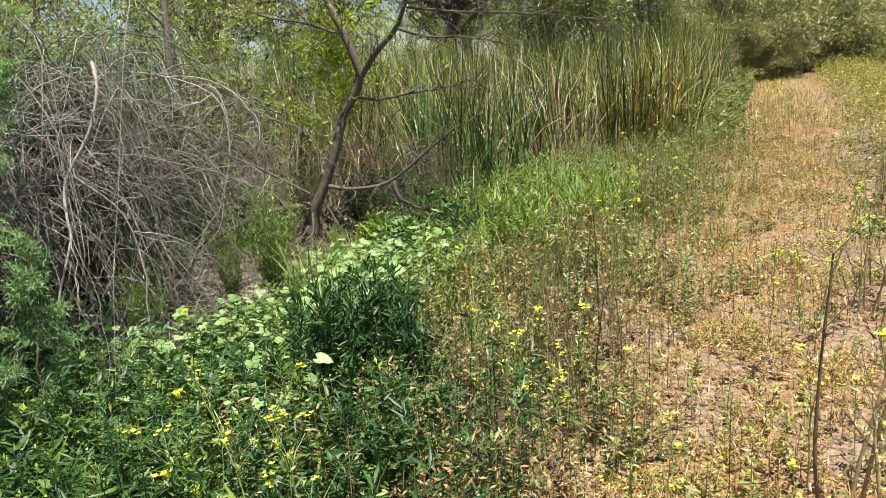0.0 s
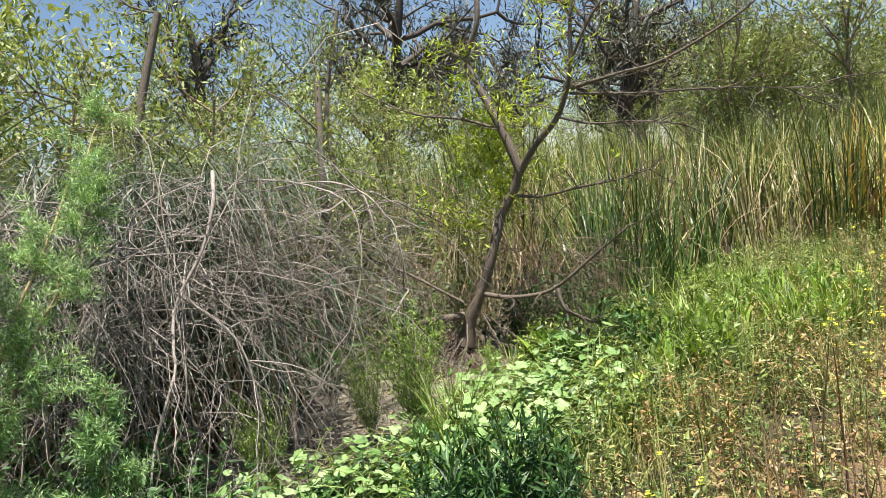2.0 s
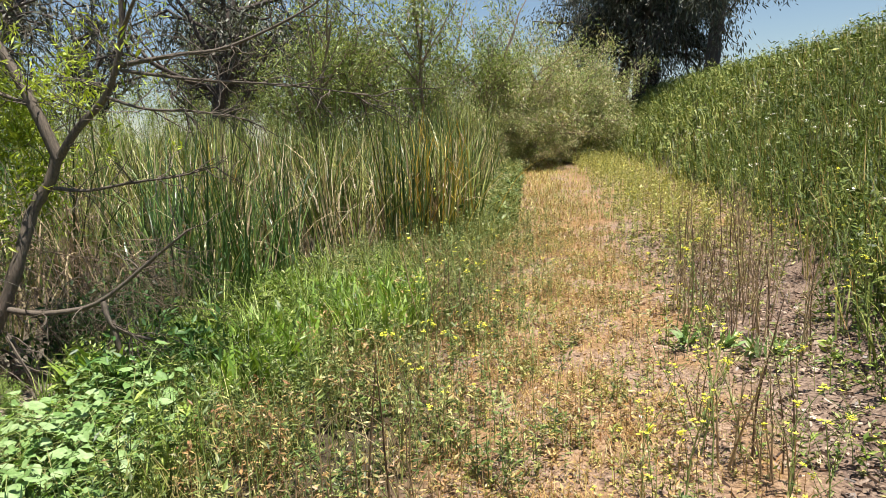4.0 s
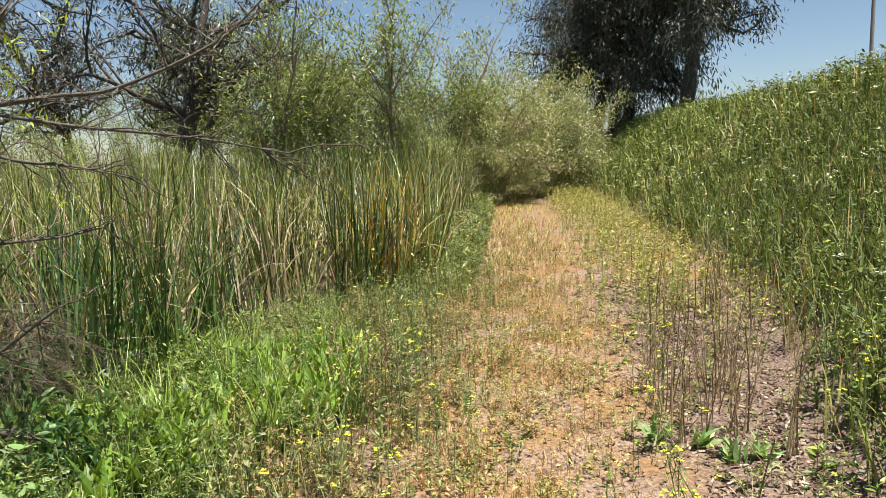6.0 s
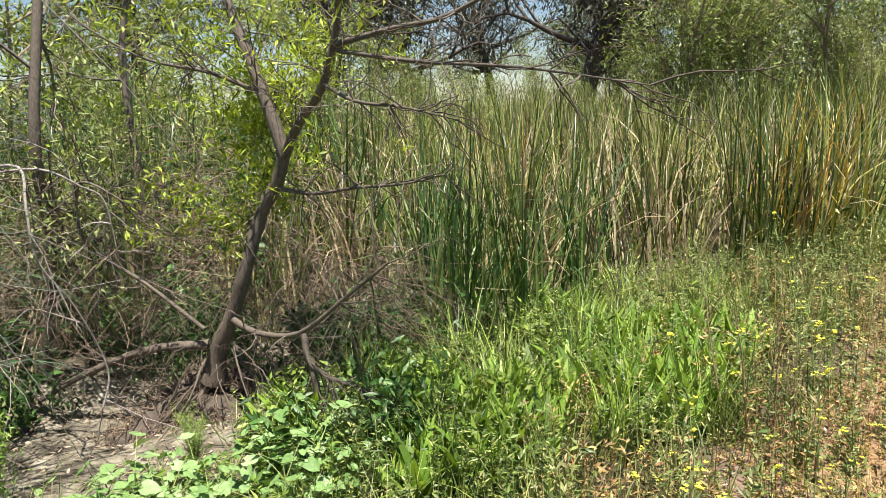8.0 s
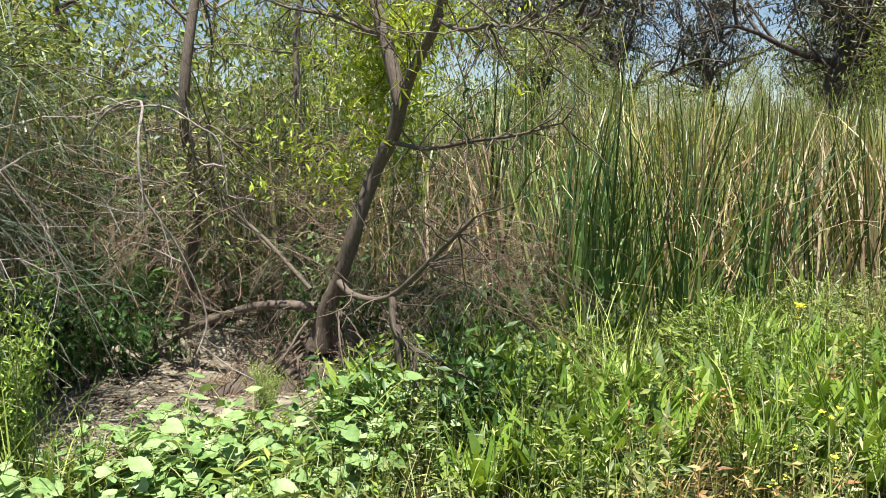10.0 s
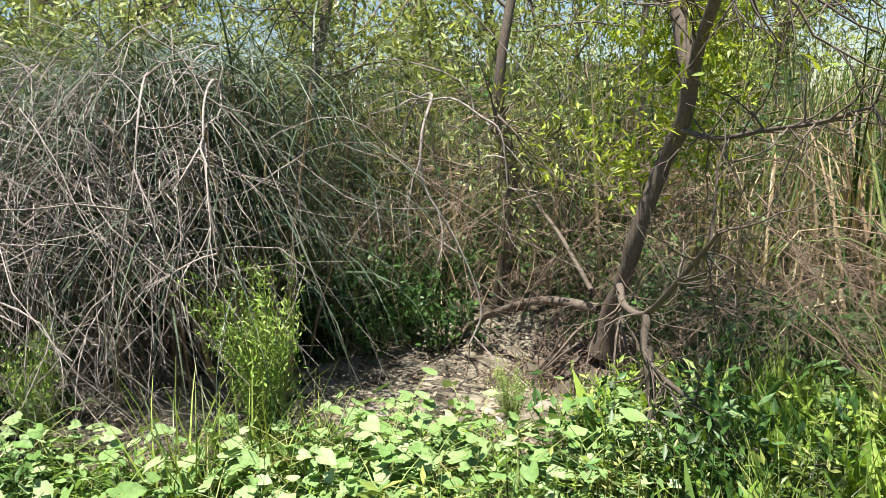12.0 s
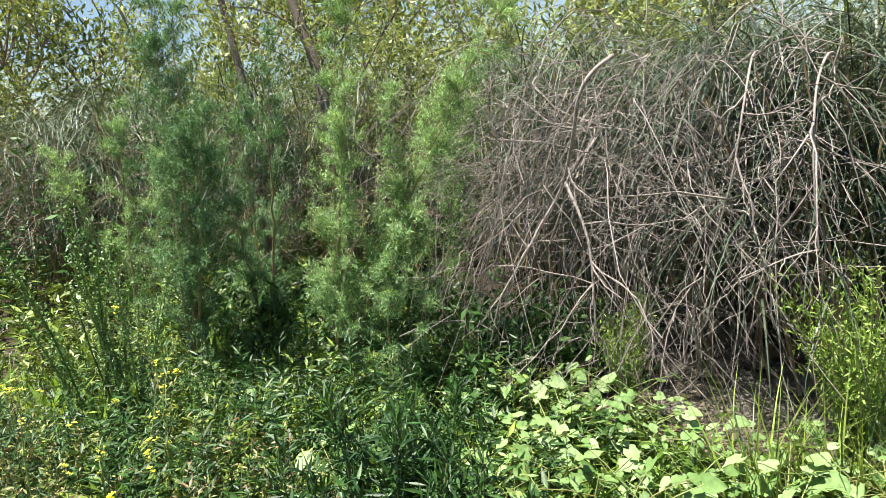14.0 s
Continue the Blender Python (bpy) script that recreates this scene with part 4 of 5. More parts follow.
def mustard(k):
    ob = thing("mustard_plant", "thin wild mustard plant with small yellow flowers", "wildflower", "yellow mustard flowers")
    b, lb = Build(), Build()
    P, D, tips = [], [], []
    h = np.random.uniform(0.4, 0.75)
    line = wander((0, 0, 0), (np.random.randn() * 0.1, np.random.randn() * 0.1, 1), h, 8, 0.06)
    tube(b, line, 0.004, 0.002, 4)
    tips.append(line[-1])
    for q in range(2, 9):
        br = wander(line[q], (np.random.randn() * 0.6, np.random.randn() * 0.6, 0.9), np.random.uniform(0.1, 0.3), 4, 0.1)
        tube(b, br, 0.002, 0.0012, 3)
        P += list(br); D += list(br - br[0] + 0.01)
        if np.random.rand() < 0.6:
            tips.append(br[-1])
    leaf_cloud(lb, P, D, 2, 0.012, 0.03, 0.007)
    for tp in tips:
        fl = new("flower", FLOWERS[np.random.randint(len(FLOWERS))])
        fl.parent = ob
        fl.matrix_basis = Matrix.Translation(Vector(tp)) @ Matrix.Rotation(np.random.rand() * 6, 4, "Z")
    part("stem", b, M_STEM, ob, "", False, "stuff")
    part("foliage", lb, M_MIXED, ob, "", False, "stuff")
    return ob


MUST = np.vstack([area(9, -1.2, 0.0, -1.0, 1.0), area(32, 0.1, 1.2, -1.7, 2.2), area(3, -1.5, -0.6, -1.6, -0.9), area(5, -1.5, -0.6, -1.9, -1.2), area(16, -1.2, -0.2, 1.6, 5.0), area(24, 0.6, 2.3, 2.0, 9.0), area(30, 0.5, 1.6, 8, 22)])
EYES = np.array([e[:2] for _, e, *_ in PATH])
MUST = MUST[np.min(np.linalg.norm(MUST[:, None] - EYES[None], axis=2), 1) > 0.33]
scatter(mustard, 9, [tuple(r) for r in at_ground(MUST)], (0.7, 1.15), 6)


def dry_stalk(k):
    ob = thing("dry_weed_stalk", "brown withered upright weed stalk with seed remains", "weed", "dry weed stalks")
    b, lb = Build(), Build()
    P, D = [], []
    for _ in range(np.random.randint(2, 5)):
        line = wander((np.random.randn() * 0.05, np.random.randn() * 0.05, 0), (np.random.randn() * 0.08, np.random.randn() * 0.08, 1), np.random.uniform(0.35, 0.75), 8, 0.05)
        tube(b, line, 0.006, 0.0022, 5)
        P += list(line[1:]); D += list(np.diff(line, axis=0))
        for q in range(3, 9):
            br = wander(line[q], (np.random.randn() * 0.6, np.random.randn() * 0.6, 0.8), np.random.uniform(0.06, 0.18), 3, 0.1)
            tube(b, br, 0.002, 0.001, 3)
            P.append(br[-1]); D.append(br[-1] - br[0])
    leaf_cloud(lb, P, D, 3, 0.012, 0.024, 0.007)
    part("stem", b, M_DRYSTEM, ob, "", False, "stuff")
    part("withered_foliage", lb, M_WITHER, ob, "", False, "stuff")
    return ob


STALK = np.vstack([area(20, 0.8, 1.5, 3.3, 5.2), area(16, 1.0, 2.3, 5, 8.5), area(4, 0.5, 0.9, 1.4, 2.4), area(6, -1.1, -0.5, 0.0, 1.2), area(4, -1.3, -0.8, 3.7, 4.5)])
scatter(dry_stalk, 6, [tuple(r) for r in at_ground(STALK)] + [(0.46, -0.42, 0, 1.25), (0.52, -0.3, 0, 1.3)], (0.75, 1.15), 5)

# ---- grass, straw and litter ----
def blades(n, box, keep, mat, name, label, L, W, lean=0.5, droop=0.8, segs=2, cat="grass"):
    b = Build()
    p = area(n, *box, keep)
    ribbons(b, at_ground(p, -0.01), np.random.rand(n) * 6.283, np.random.uniform(*L, n), np.random.uniform(*W, n), np.random.rand(n) * lean, np.random.rand(n) * droop, segs, 1.3)
    return stuff(name, label, cat, b, mat)


def weeds(n, box, keep, mat, name, label, h, leaf_l, leaf_w, per=14, spread=0.25, cat="weeds", simple=False):
    """Small leafy plants, joined: leaves round short leaning stems."""
    b = Build()
    base = at_ground(area(n, *box, keep), -0.01)
    hh = np.random.uniform(*h, n)
    a = np.random.rand(n) * 6.283
    lean = np.random.rand(n) * spread
    tops = np.stack([np.cos(a) * lean, np.sin(a) * lean, np.ones(n)], -1) * hh[:, None]
    ribbons(b, base, a, hh, 0.004, np.arctan(lean), 0.0, 2, 1.0, 0.5, 1.0)
    u = np.random.rand(n, per) ** 0.8
    P = base[:, None] + tops[:, None] * u[:, :, None]
    ang = np.random.rand(n, per) * 6.283
    D = np.stack([np.cos(ang), np.sin(ang), np.random.uniform(-0.2, 0.9, (n, per))], -1).reshape(-1, 3)
    m = n * per
    size = np.random.uniform(0.5, 1.2, m) * np.repeat(np.random.uniform(0.45, 1.5, n), per)
    stamp(b, FLAT_V if simple else NARROW_V, FLAT_Q if simple else NARROW_Q, P.reshape(-1, 3), frames_along(D, size * leaf_l, size * leaf_w))
    return stuff(name, label, cat, b, mat)


def on_track(x, y):
    return np.clip(1.05 - np.abs(x - track_x(y) - 0.14 * np.sin(1.3 * y) - 0.09 * np.sin(3.1 * y)), 0, 1)


def litter(n, box, keep, mat, name, label, l, w):
    """Small dry pieces lying on the ground."""
    b = Build()
    p = area(n, *box, keep)
    a = np.random.rand(n) * 6.283
    stamp(b, FLAT_V, FLAT_Q, at_ground(p, 0.012), frames_along(np.stack([np.cos(a), np.sin(a), np.random.randn(n) * 0.3], -1), np.random.uniform(*l, n), np.random.uniform(*w, n)))
    return stuff(name, label, "litter", b, mat)


litter(9000, (-1.6, 1.8, -3, 9), lambda x, y: on_track(x, y), M_STRAW, "straw_litter", "broken straw lying on the track", (0.02, 0.09), (0.003, 0.008))
litter(6000, (-1.6, 1.8, -3, 9), lambda x, y: on_track(x, y) * (patchy(x, y, 2.5, 1) > 0.45), M_LITTER, "track_litter", "dry brown leaf bits on the track", (0.012, 0.04), (0.006, 0.016))
weeds(3600, (-1.5, 1.5, -3, 9), lambda x, y: on_track(x, y) * np.clip(patchy(x, y, 3.5, 6) * 2 - 0.5, 0.05, 1), M_GOLDWEED, "low_yellow_weeds", "trampled yellow-green weeds on the track", (0.015, 0.1), 0.022, 0.008, 10, 0.6, "weeds", True)
weeds(2600, (-1.5, 1.5, -3, 9), lambda x, y: on_track(x, y) * np.clip(patchy(x, y, 2.1, 9) * 2 - 0.8, 0, 1), M_RUST, "low_rust_weeds", "trampled rust-brown weeds on the track", (0.015, 0.08), 0.02, 0.008, 10, 0.6, "weeds", True)


def verge(x, y):
    return (x > cat_edge(np.maximum(y, 3.4)) - 0.25) * ((y > 2.3) | (x > np.interp(y, [-2, 0, 1.5, 2.6], [-1.8, -1.85, -2.1, -2.6])) | (y < -1.0))


def dry_side(x, y):
    """The dry weeds keep near the track at its start."""
    return np.where(y < 0.4, np.clip((x + 1.35) / 0.3, 0.03, 1), 1.0)


def edge_mix(x, y, shift=0.0, soft=1.0):
    """Falls from the green side to the dry side of the track's left edge."""
    return np.clip((track_x(y) - 0.75 - x + 0.5 * (patchy(x, y, 1.6, 3) - 0.5) + shift) / soft, 0, 1)


blades(12000, (-2.2, 2, -4, 10), lambda x, y: on_track(x, y) * np.clip(patchy(x, y, 3.1) * 3.0 - 1.3, 0.04, 1), M_STRAW, "track_straw", "short dry yellow straw grass on the track", (0.03, 0.14), (0.003, 0.007), 1.1, 0.9)
blades(3500, (-3.5, 2, 10, 30), on_track, M_GOLDWEED, "far_track_weeds", "yellow-green grass on the far track", (0.05, 0.22), (0.008, 0.018), 0.9, 0.9)
blades(4500, (-3.5, 2, 10, 30), lambda x, y: on_track(x + 0.35, y), M_STRAW, "far_track_straw", "dry yellow grass on the far track", (0.05, 0.2), (0.008, 0.018), 0.9, 0.9)
weeds(1500, (-1.8, 1.6, -3, 14), lambda x, y: on_track(x, y) * (patchy(x, y, 3, 2) > 0.5), M_RUST, "rusty_weeds", "low rust-coloured drying weeds on the track", (0.04, 0.2), 0.03, 0.008)
weeds(1500, (-1.8, 1.6, -3, 16), lambda x, y: on_track(x, y), M_STRAW, "straw_weeds", "low yellowed weeds on the track", (0.04, 0.2), 0.03, 0.009)
weeds(2000, (-1.4, 1.8, -3, 14), lambda x, y: np.clip(patchy(x, y, 2.7, 4) * 1.5 - 0.4, 0.05, 1), M_MIXED, "track_weeds", "low green weeds scattered over the track", (0.03, 0.26), 0.035, 0.011)
weeds(220, (0.5, 2.4, 0, 9), lambda x, y: np.clip(patchy(x, y, 2.0, 9) * 1.5 - 0.6, 0, 1), M_GRASS, "gravel_weeds", "green weeds among the wood chips", (0.05, 0.28), 0.05, 0.015)
weeds(3000, (-2.8, 0.6, -3.4, 9.5), lambda x, y: dry_side(x, y) * verge(x, y) * np.clip(patchy(x, y, 3.3, 5) * 2 - 0.5, 0.05, 1) * edge_mix(x, y, 0.75, 1.3) * np.clip(1.3 - edge_mix(x, y, -0.8), 0.25, 1), M_MIXED, "verge_weeds", "yellowing leafy weeds along the track edge", (0.1, 0.5), 0.038, 0.01, 24)
weeds(420, (-1.7, -0.25, -1.1, 0.8), lambda x, y: np.clip(patchy(x, y, 3, 2) * 2 - 0.4, 0.1, 1), M_WITHER, "withered_weeds", "withered brown weeds beside the track", (0.15, 0.48), 0.03, 0.008, 16)
weeds(850, (-1.9, 0.4, -2.4, 7), lambda x, y: dry_side(x, y) * edge_mix(x, y, 0.5) * np.clip(1.2 - edge_mix(x, y, -0.4), 0, 1) * (patchy(x, y, 2, 7) > 0.5), M_RUST, "red_weeds", "reddish drying weeds along the track edge", (0.12, 0.42), 0.035, 0.01, 18)
weeds(1200, (-3.3, -0.8, -4, 9), lambda x, y: verge(x, y) * np.clip(patchy(x, y, 2.7, 1) * 2 - 0.5, 0.05, 1) * edge_mix(x, y, -0.85, 0.6) * np.clip((6.2 - y) / 2, 0.05, 1), M_GRASS, "green_weeds", "lush bright green leafy weeds on the verge", (0.1, 0.42), 0.055, 0.017, 26)
blades(6500, (-2.6, 0, -4, 9), lambda x, y: dry_side(x, y) * verge(x, y) * edge_mix(x, y, 0.2), M_MIXED, "verge_grass", "yellowing wild grass along the track edge", (0.12, 0.45), (0.004, 0.008), 0.45, 1.0, 3)
blades(7000, (-3.4, -0.8, -4, 9), lambda x, y: verge(x, y) * edge_mix(x, y, -0.75, 0.6) * np.clip((5.6 - y) / 1.5, 0.04, 1) * np.clip(patchy(x, y, 2.3, 8) * 2 - 0.3, 0.1, 1), M_GRASS, "green_grass", "lush bright green grass on the verge", (0.12, 0.42), (0.006, 0.014), 0.6, 1.3, 4)
weeds(1500, (-3.5, -1.5, -2, 3), in_cockle, M_DOCK, "creek_weeds", "green undergrowth between the cockleburs", (0.05, 0.24), 0.045, 0.014)
weeds(900, (-2.9, -1.1, -2.4, 0.3), None, M_HERB, "dark_undergrowth", "dark green leafy undergrowth beside the track", (0.08, 0.36), 0.06, 0.016, 24)
weeds(700, (-2.9, -1.1, -2.2, 0.3), lambda x, y: np.clip(patchy(x, y, 2.6, 4) * 2 - 0.3, 0.1, 1), M_GRASS, "fresh_weeds", "fresh green leafy weeds between the creek and the track", (0.08, 0.36), 0.05, 0.012, 24)
# M_DARK here is partly the weeds' own green, partly shade put into colour.
weeds(700, (-3.0, -0.5, -2.9, -0.3), lambda x, y: np.clip(patchy(x, y, 1.8, 6) * 2, 0.3, 1), M_DARK, "foreground_weeds", "tall dark green weeds beside the track, deepened with painted shade", (0.25, 0.6), 0.05, 0.008, 34)
blades(9000, (-3, -0.6, 8, 30), lambda x, y: (x > cat_edge(y) - 0.3) * (x < track_x(y) - 0.7), M_MIXED, "far_verge_grass", "yellowing grass beside the far track", (0.15, 0.5), (0.01, 0.022), 0.5, 0.9)
weeds(1500, (-3, -0.4, 8, 28), lambda x, y: (x > cat_edge(y) - 0.3) * (x < track_x(y) - 0.6), M_MIXED, "far_verge_weeds", "yellow-green weeds beside the far track", (0.15, 0.55), 0.08, 0.025)
blades(22000, (1.4, 8.5, 1.5, 15), lambda x, y: np.clip((x - toe_x(y) + 0.1) * 2.5, 0, 1), M_BANK, "bank_grass", "thick dark green grass covering the bank", (0.25, 0.6), (0.009, 0.02), 0.5, 1.3, 3)
weeds(5000, (1.4, 8.5, 1.5, 16), lambda x, y: np.clip((x - toe_x(y) + 0.15) * 2.5, 0, 1), M_BANK, "bank_weeds", "dark green leafy weeds on the bank", (0.2, 0.75), 0.06, 0.018, 24, 0.25, "weeds", True)
blades(18000, (0.6, 10, 14, 50), lambda x, y: np.clip((x - toe_x(y) + 0.1) * 2, 0, 1), M_BANK, "far_bank_grass", "green grass covering the far bank", (0.3, 0.7), (0.025, 0.05), 0.5, 1.2)
weeds(3500, (0.6, 10, 14, 50), lambda x, y: np.clip((x - toe_x(y) + 0.1) * 2, 0, 1), M_BANK, "far_bank_weeds", "green weeds covering the far bank", (0.3, 0.8), 0.11, 0.035, 20, 0.25, "weeds", True)
weeds(2800, (0.2, 3.2, 3, 28), lambda x, y: np.clip(1.2 - 1.0 * np.abs(x - toe_x(y) + 0.8), 0, 1) * np.clip((y - 5) / 4, 0.02, 1), M_GOLDWEED, "yellow_weeds", "yellow-green flowering weeds at the foot of the bank", (0.15, 0.55), 0.05, 0.018, 16, 0.25, "weeds", True)
blades(2200, (-12, -3, 5, 22), lambda x, y: (x < cat_edge(y) - 1.0), M_CATTAIL, "marsh_reeds", "massed green reeds filling the marsh", (1.1, 2.05), (0.02, 0.038), 0.25, 0.6, 4)
blades(3000, (-12, -2, 3.6, 22), lambda x, y: (x < cat_edge(y) - 0.15), M_CATDRY, "marsh_dry_reeds", "withered tan reeds in the marsh", (0.5, 1.9), (0.016, 0.032), 0.6, 1.8, 4)
weeds(3500, (-14, -5.2, -12, 5), None, M_HERB, "thicket_undergrowth", "dense green undergrowth beyond the creek", (0.3, 1.0), 0.12, 0.035, 14, 0.25, "weeds", True)
weeds(2200, (-12, -5.6, -10, 6), None, M_HERB, "thicket_brambles", "tangled dark green thicket beyond the creek", (0.6, 1.9), 0.1, 0.03, 24, 0.3, "weeds", True)
blades(3000, (-12, -5.2, -10, 6), None, M_CATDRY, "thicket_dry_reeds", "pale dry reed leaves tangled in the thicket", (0.5, 1.8), (0.01, 0.02), 0.7, 1.6, 4)
weeds(700, (-5.8, -1.6, -12, -4.5), None, M_HERB, "rear_thicket", "tall dark green thicket beyond the saplings", (0.6, 1.8), 0.1, 0.03, 24, 0.3, "weeds", True)
weeds(1500, (-6, -0.8, -9, -3.0), None, M_GRASS, "rear_weeds", "green weeds beside the start of the track", (0.15, 0.6), 0.08, 0.024, 18, 0.25, "weeds", True)

b = Build()
n = 15000
p = area(n, 0.5, 3.4, 0, 9, lambda x, y: np.clip((x - track_x(y) - 0.7) * 2, 0.05, 1) * (x < toe_x(y) + 0.4))
a = np.random.rand(n) * 6.283
stamp(b, [(-0.5, -0.5, 0), (0.5, -0.4, 0.1), (0.5, 0.5, 0), (-0.5, 0.4, 0.1)], [(0, 1, 2, 3)], at_ground(p, 0.008), frames_along(np.stack([np.cos(a), np.sin(a), np.random.randn(n) * 0.3], -1), np.random.uniform(0.014, 0.06, n), np.random.uniform(0.008, 0.02, n)))
stuff("wood_chips", "scattered brown wood chips at the foot of the bank", "mulch", b, M_CHIP)
b = Build()
n = 9000
p = area(n, -5.4, -2.6, -1.2, 4.4)
a = np.random.rand(n) * 6.283
stamp(b, FLAT_V, FLAT_Q, at_ground(p, 0.01), frames_along(np.stack([np.cos(a), np.sin(a), np.random.randn(n) * 0.25], -1), np.random.uniform(0.02, 0.07, n), np.random.uniform(0.006, 0.018, n)))
stuff("leaf_litter", "dry leaf litter and twigs on the creek bed", "litter", b, M_LITTER)


b = Build()
n = 260
p = area(n, 1.8, 7.5, 3, 18, lambda x, y: np.clip((x - toe_x(y)) * 2, 0, 1))
c = np.repeat(at_ground(p, 0.0) + np.column_stack([np.zeros((n, 2)), np.random.uniform(0.4, 0.75, n)]), 7, 0) + np.random.randn(n * 7, 3) * (0.02, 0.02, 0.008)
a = np.random.rand(n * 7) * 6.283
stamp(b, FLAT_V, FLAT_Q, c, frames_along(np.stack([np.cos(a), np.sin(a), np.full(len(a), 0.2)], -1), 0.03, 0.024))
stuff("bank_flowers", "small white flower heads scattered over the bank", "flowers", b, M_WHITE)
blades(1500, (1.6, 8, 2, 18), lambda x, y: np.clip((x - toe_x(y) + 0.2) * 2, 0, 1), M_STRAW, "bank_straw", "dry stalks standing in the green bank", (0.4, 0.9), (0.006, 0.012), 0.35, 0.5, 3)


# ---- background trees ----
def leafy_tree(k, height, spread_r, name, label, cat, group, leaf_mat, bark, leaf_l, leaf_w, per, limbs=11, hang=0.0, clump=0.25, trunk_r=0.09, low=0.15, depth=2, kids=4, fill=0.6, rise=(0.2, 1.3)):
    ob = thing(name, label, cat, group)
    b, lb = Build(), Build()
    trunk = wander((0, 0, -0.1), (np.random.randn() * 0.1, np.random.randn() * 0.1, 1), height * 0.8, 8, 0.08)
    tube(b, trunk, trunk_r, trunk_r * 0.3, 8)
    part("trunk", b, bark, ob, "", True)
    ends = []
    for i in range(limbs):
        b = Build()
        q = np.random.uniform(low, 1)
        at = trunk[min(8, int(q * 8))]
        a = i * 2.4 + np.random.rand()
        branching(b, at, unit(np.array([np.cos(a), np.sin(a), np.random.uniform(*rise)])), spread_r * np.random.uniform(0.6, 1.1), trunk_r * 0.4, depth, kids, 0.15, 0.02, 0.6, 4, ends, 0.6)
        part("limb", b, bark, ob)
    ends = [ends[i] for i in np.random.permutation(len(ends))[:int(len(ends) * fill)]]
    leaf_cloud(lb, [e[0] for e in ends], [e[1] for e in ends], per, clump, leaf_l, leaf_w, FLAT_V, FLAT_Q, hang)
    part("crown", lb, leaf_mat, ob, "", False, "stuff")
    return ob


def kept_low(places):
    """Shrinks willows in one sector so eucalyptuses show above them from the camera."""
    return [(x, y, z, size * (0.66 if y > 8 and -0.95 < x / y < -0.4 else 1.0)) for x, y, z, size in places]


def shrub(k):
    return leafy_tree(k, 4.6, 1.7, "willow_shrub", "tall bushy green willow behind the reeds", "tree", "willows behind the marsh", M_SHRUB, M_BROWNTWIG, 0.13, 0.032, 10, 17, 0.1, 0.17, 0.06, 0.02, 2, 4, 0.4, (0.9, 3.6))


scatter(shrub, 3, kept_low([(-12, 19.5, 0.2, 1.0), (-9.5, 17, 0.2, 0.75), (-13, 15, 0.2, 0.95), (-10.5, 14.5, 0.2, 0.8), (-15.5, 17, 0.2, 1.1), (-5.2, 18.0, 0.2, 1.3), (-3.9, 19.5, 0.2, 1.3), (-3.0, 22, 0.3, 1.3), (-6.6, 17.5, 0.2, 1.25), (-4.6, 22, 0.3, 1.35), (-1.9, 26, 0.4, 1.25), (-0.3, 32, 0.4, 1.2), (-10, 19, 0.3, 0.75), (-8, 19, 0.2, 0.85)]), (0.95, 1.05))


def open_shrub(k):
    return tagged(leafy_tree(k, 4.6, 1.7, "willow_shrub", "loose green willow shrub in the thicket", "tree", "willows in the thicket", M_SHRUB, M_BROWNTWIG, 0.15, 0.045, 8, 12, 0.1, 0.2, 0.05, 0.12, 2, 3, 0.7))


scatter(open_shrub, 4, kept_low([(-7, -9.5, 0.1, 1.0), (-3, -10.5, 0.0, 1.0), (-18, 31, 0.3, 1.3), (-22, 34, 0.3, 1.4), (-9, 31, 0.3, 1.2), (-6, 29, 0.3, 1.2), (-25, 24, 0.3, 1.3), (-12, 36, 0.3, 1.4), (-1.4, -9.5, 0.0, 0.75), (-0.6, -11.5, 0.0, 0.9), (-9, 3.5, 0.2, 0.85), (-9.6, 0.2, 0.2, 1.0), (-8.2, -2.5, 0.2, 0.95), (-7.6, -5.4, 0.2, 0.9), (-10.5, 6.5, 0.2, 0.85), (-12, 10, 0.2, 0.9), (-7.6, 0.8, 0.1, 0.8), (-11, 1.8, 0.2, 1.1), (-10, -4, 0.2, 1.1), (-9.5, -6.5, 0.2, 1.0), (-5.0, -10, 0.1, 0.9), (-4.2, -9.0, 0.0, 0.9), (-5.2, -11.5, 0.0, 1.2), (-3.2, -11.0, 0.0, 1.0), (-7.0, -7.0, 0.1, 0.9), (-2.6, -12, 0.1, 0.9), (-6.4, -3.6, 0.1, 0.6), (-10, -8, 0.2, 0.9), (-6, -8, 0.1, 0.8), (-13, -3, 0.2, 0.85), (-0.9, 34, 0.4, 1.0), (1.6, 37, 0.5, 0.9), (-3.2, 34, 0.4, 1.0), (-7, 1.2, 0.1, 0.5), (-6.9, 3.4, 0.1, 0.52), (-7.8, 5.5, 0.1, 0.5), (-6.0, -1.9, 0.1, 0.55), (-8.5, 8.5, 0.2, 0.55), (-3.2, -9.5, 0.1, 0.7), (-8, -11, 0.1, 0.9), (-5.6, -4.2, 0.1, 0.6), (-12, 16, 0.2, 0.9), (-14, 20, 0.2, 1.0), (-16, 14, 0.2, 1.0), (-11, 25, 0.3, 1.0), (-18, 22, 0.2, 1.1), (-14, 29, 0.3, 1.1), (-20, 9, 0.2, 1.1), (-14.5, 8, 0.2, 0.9), (-8, 24, 0.3, 1.0)]), (0.95, 1.05))


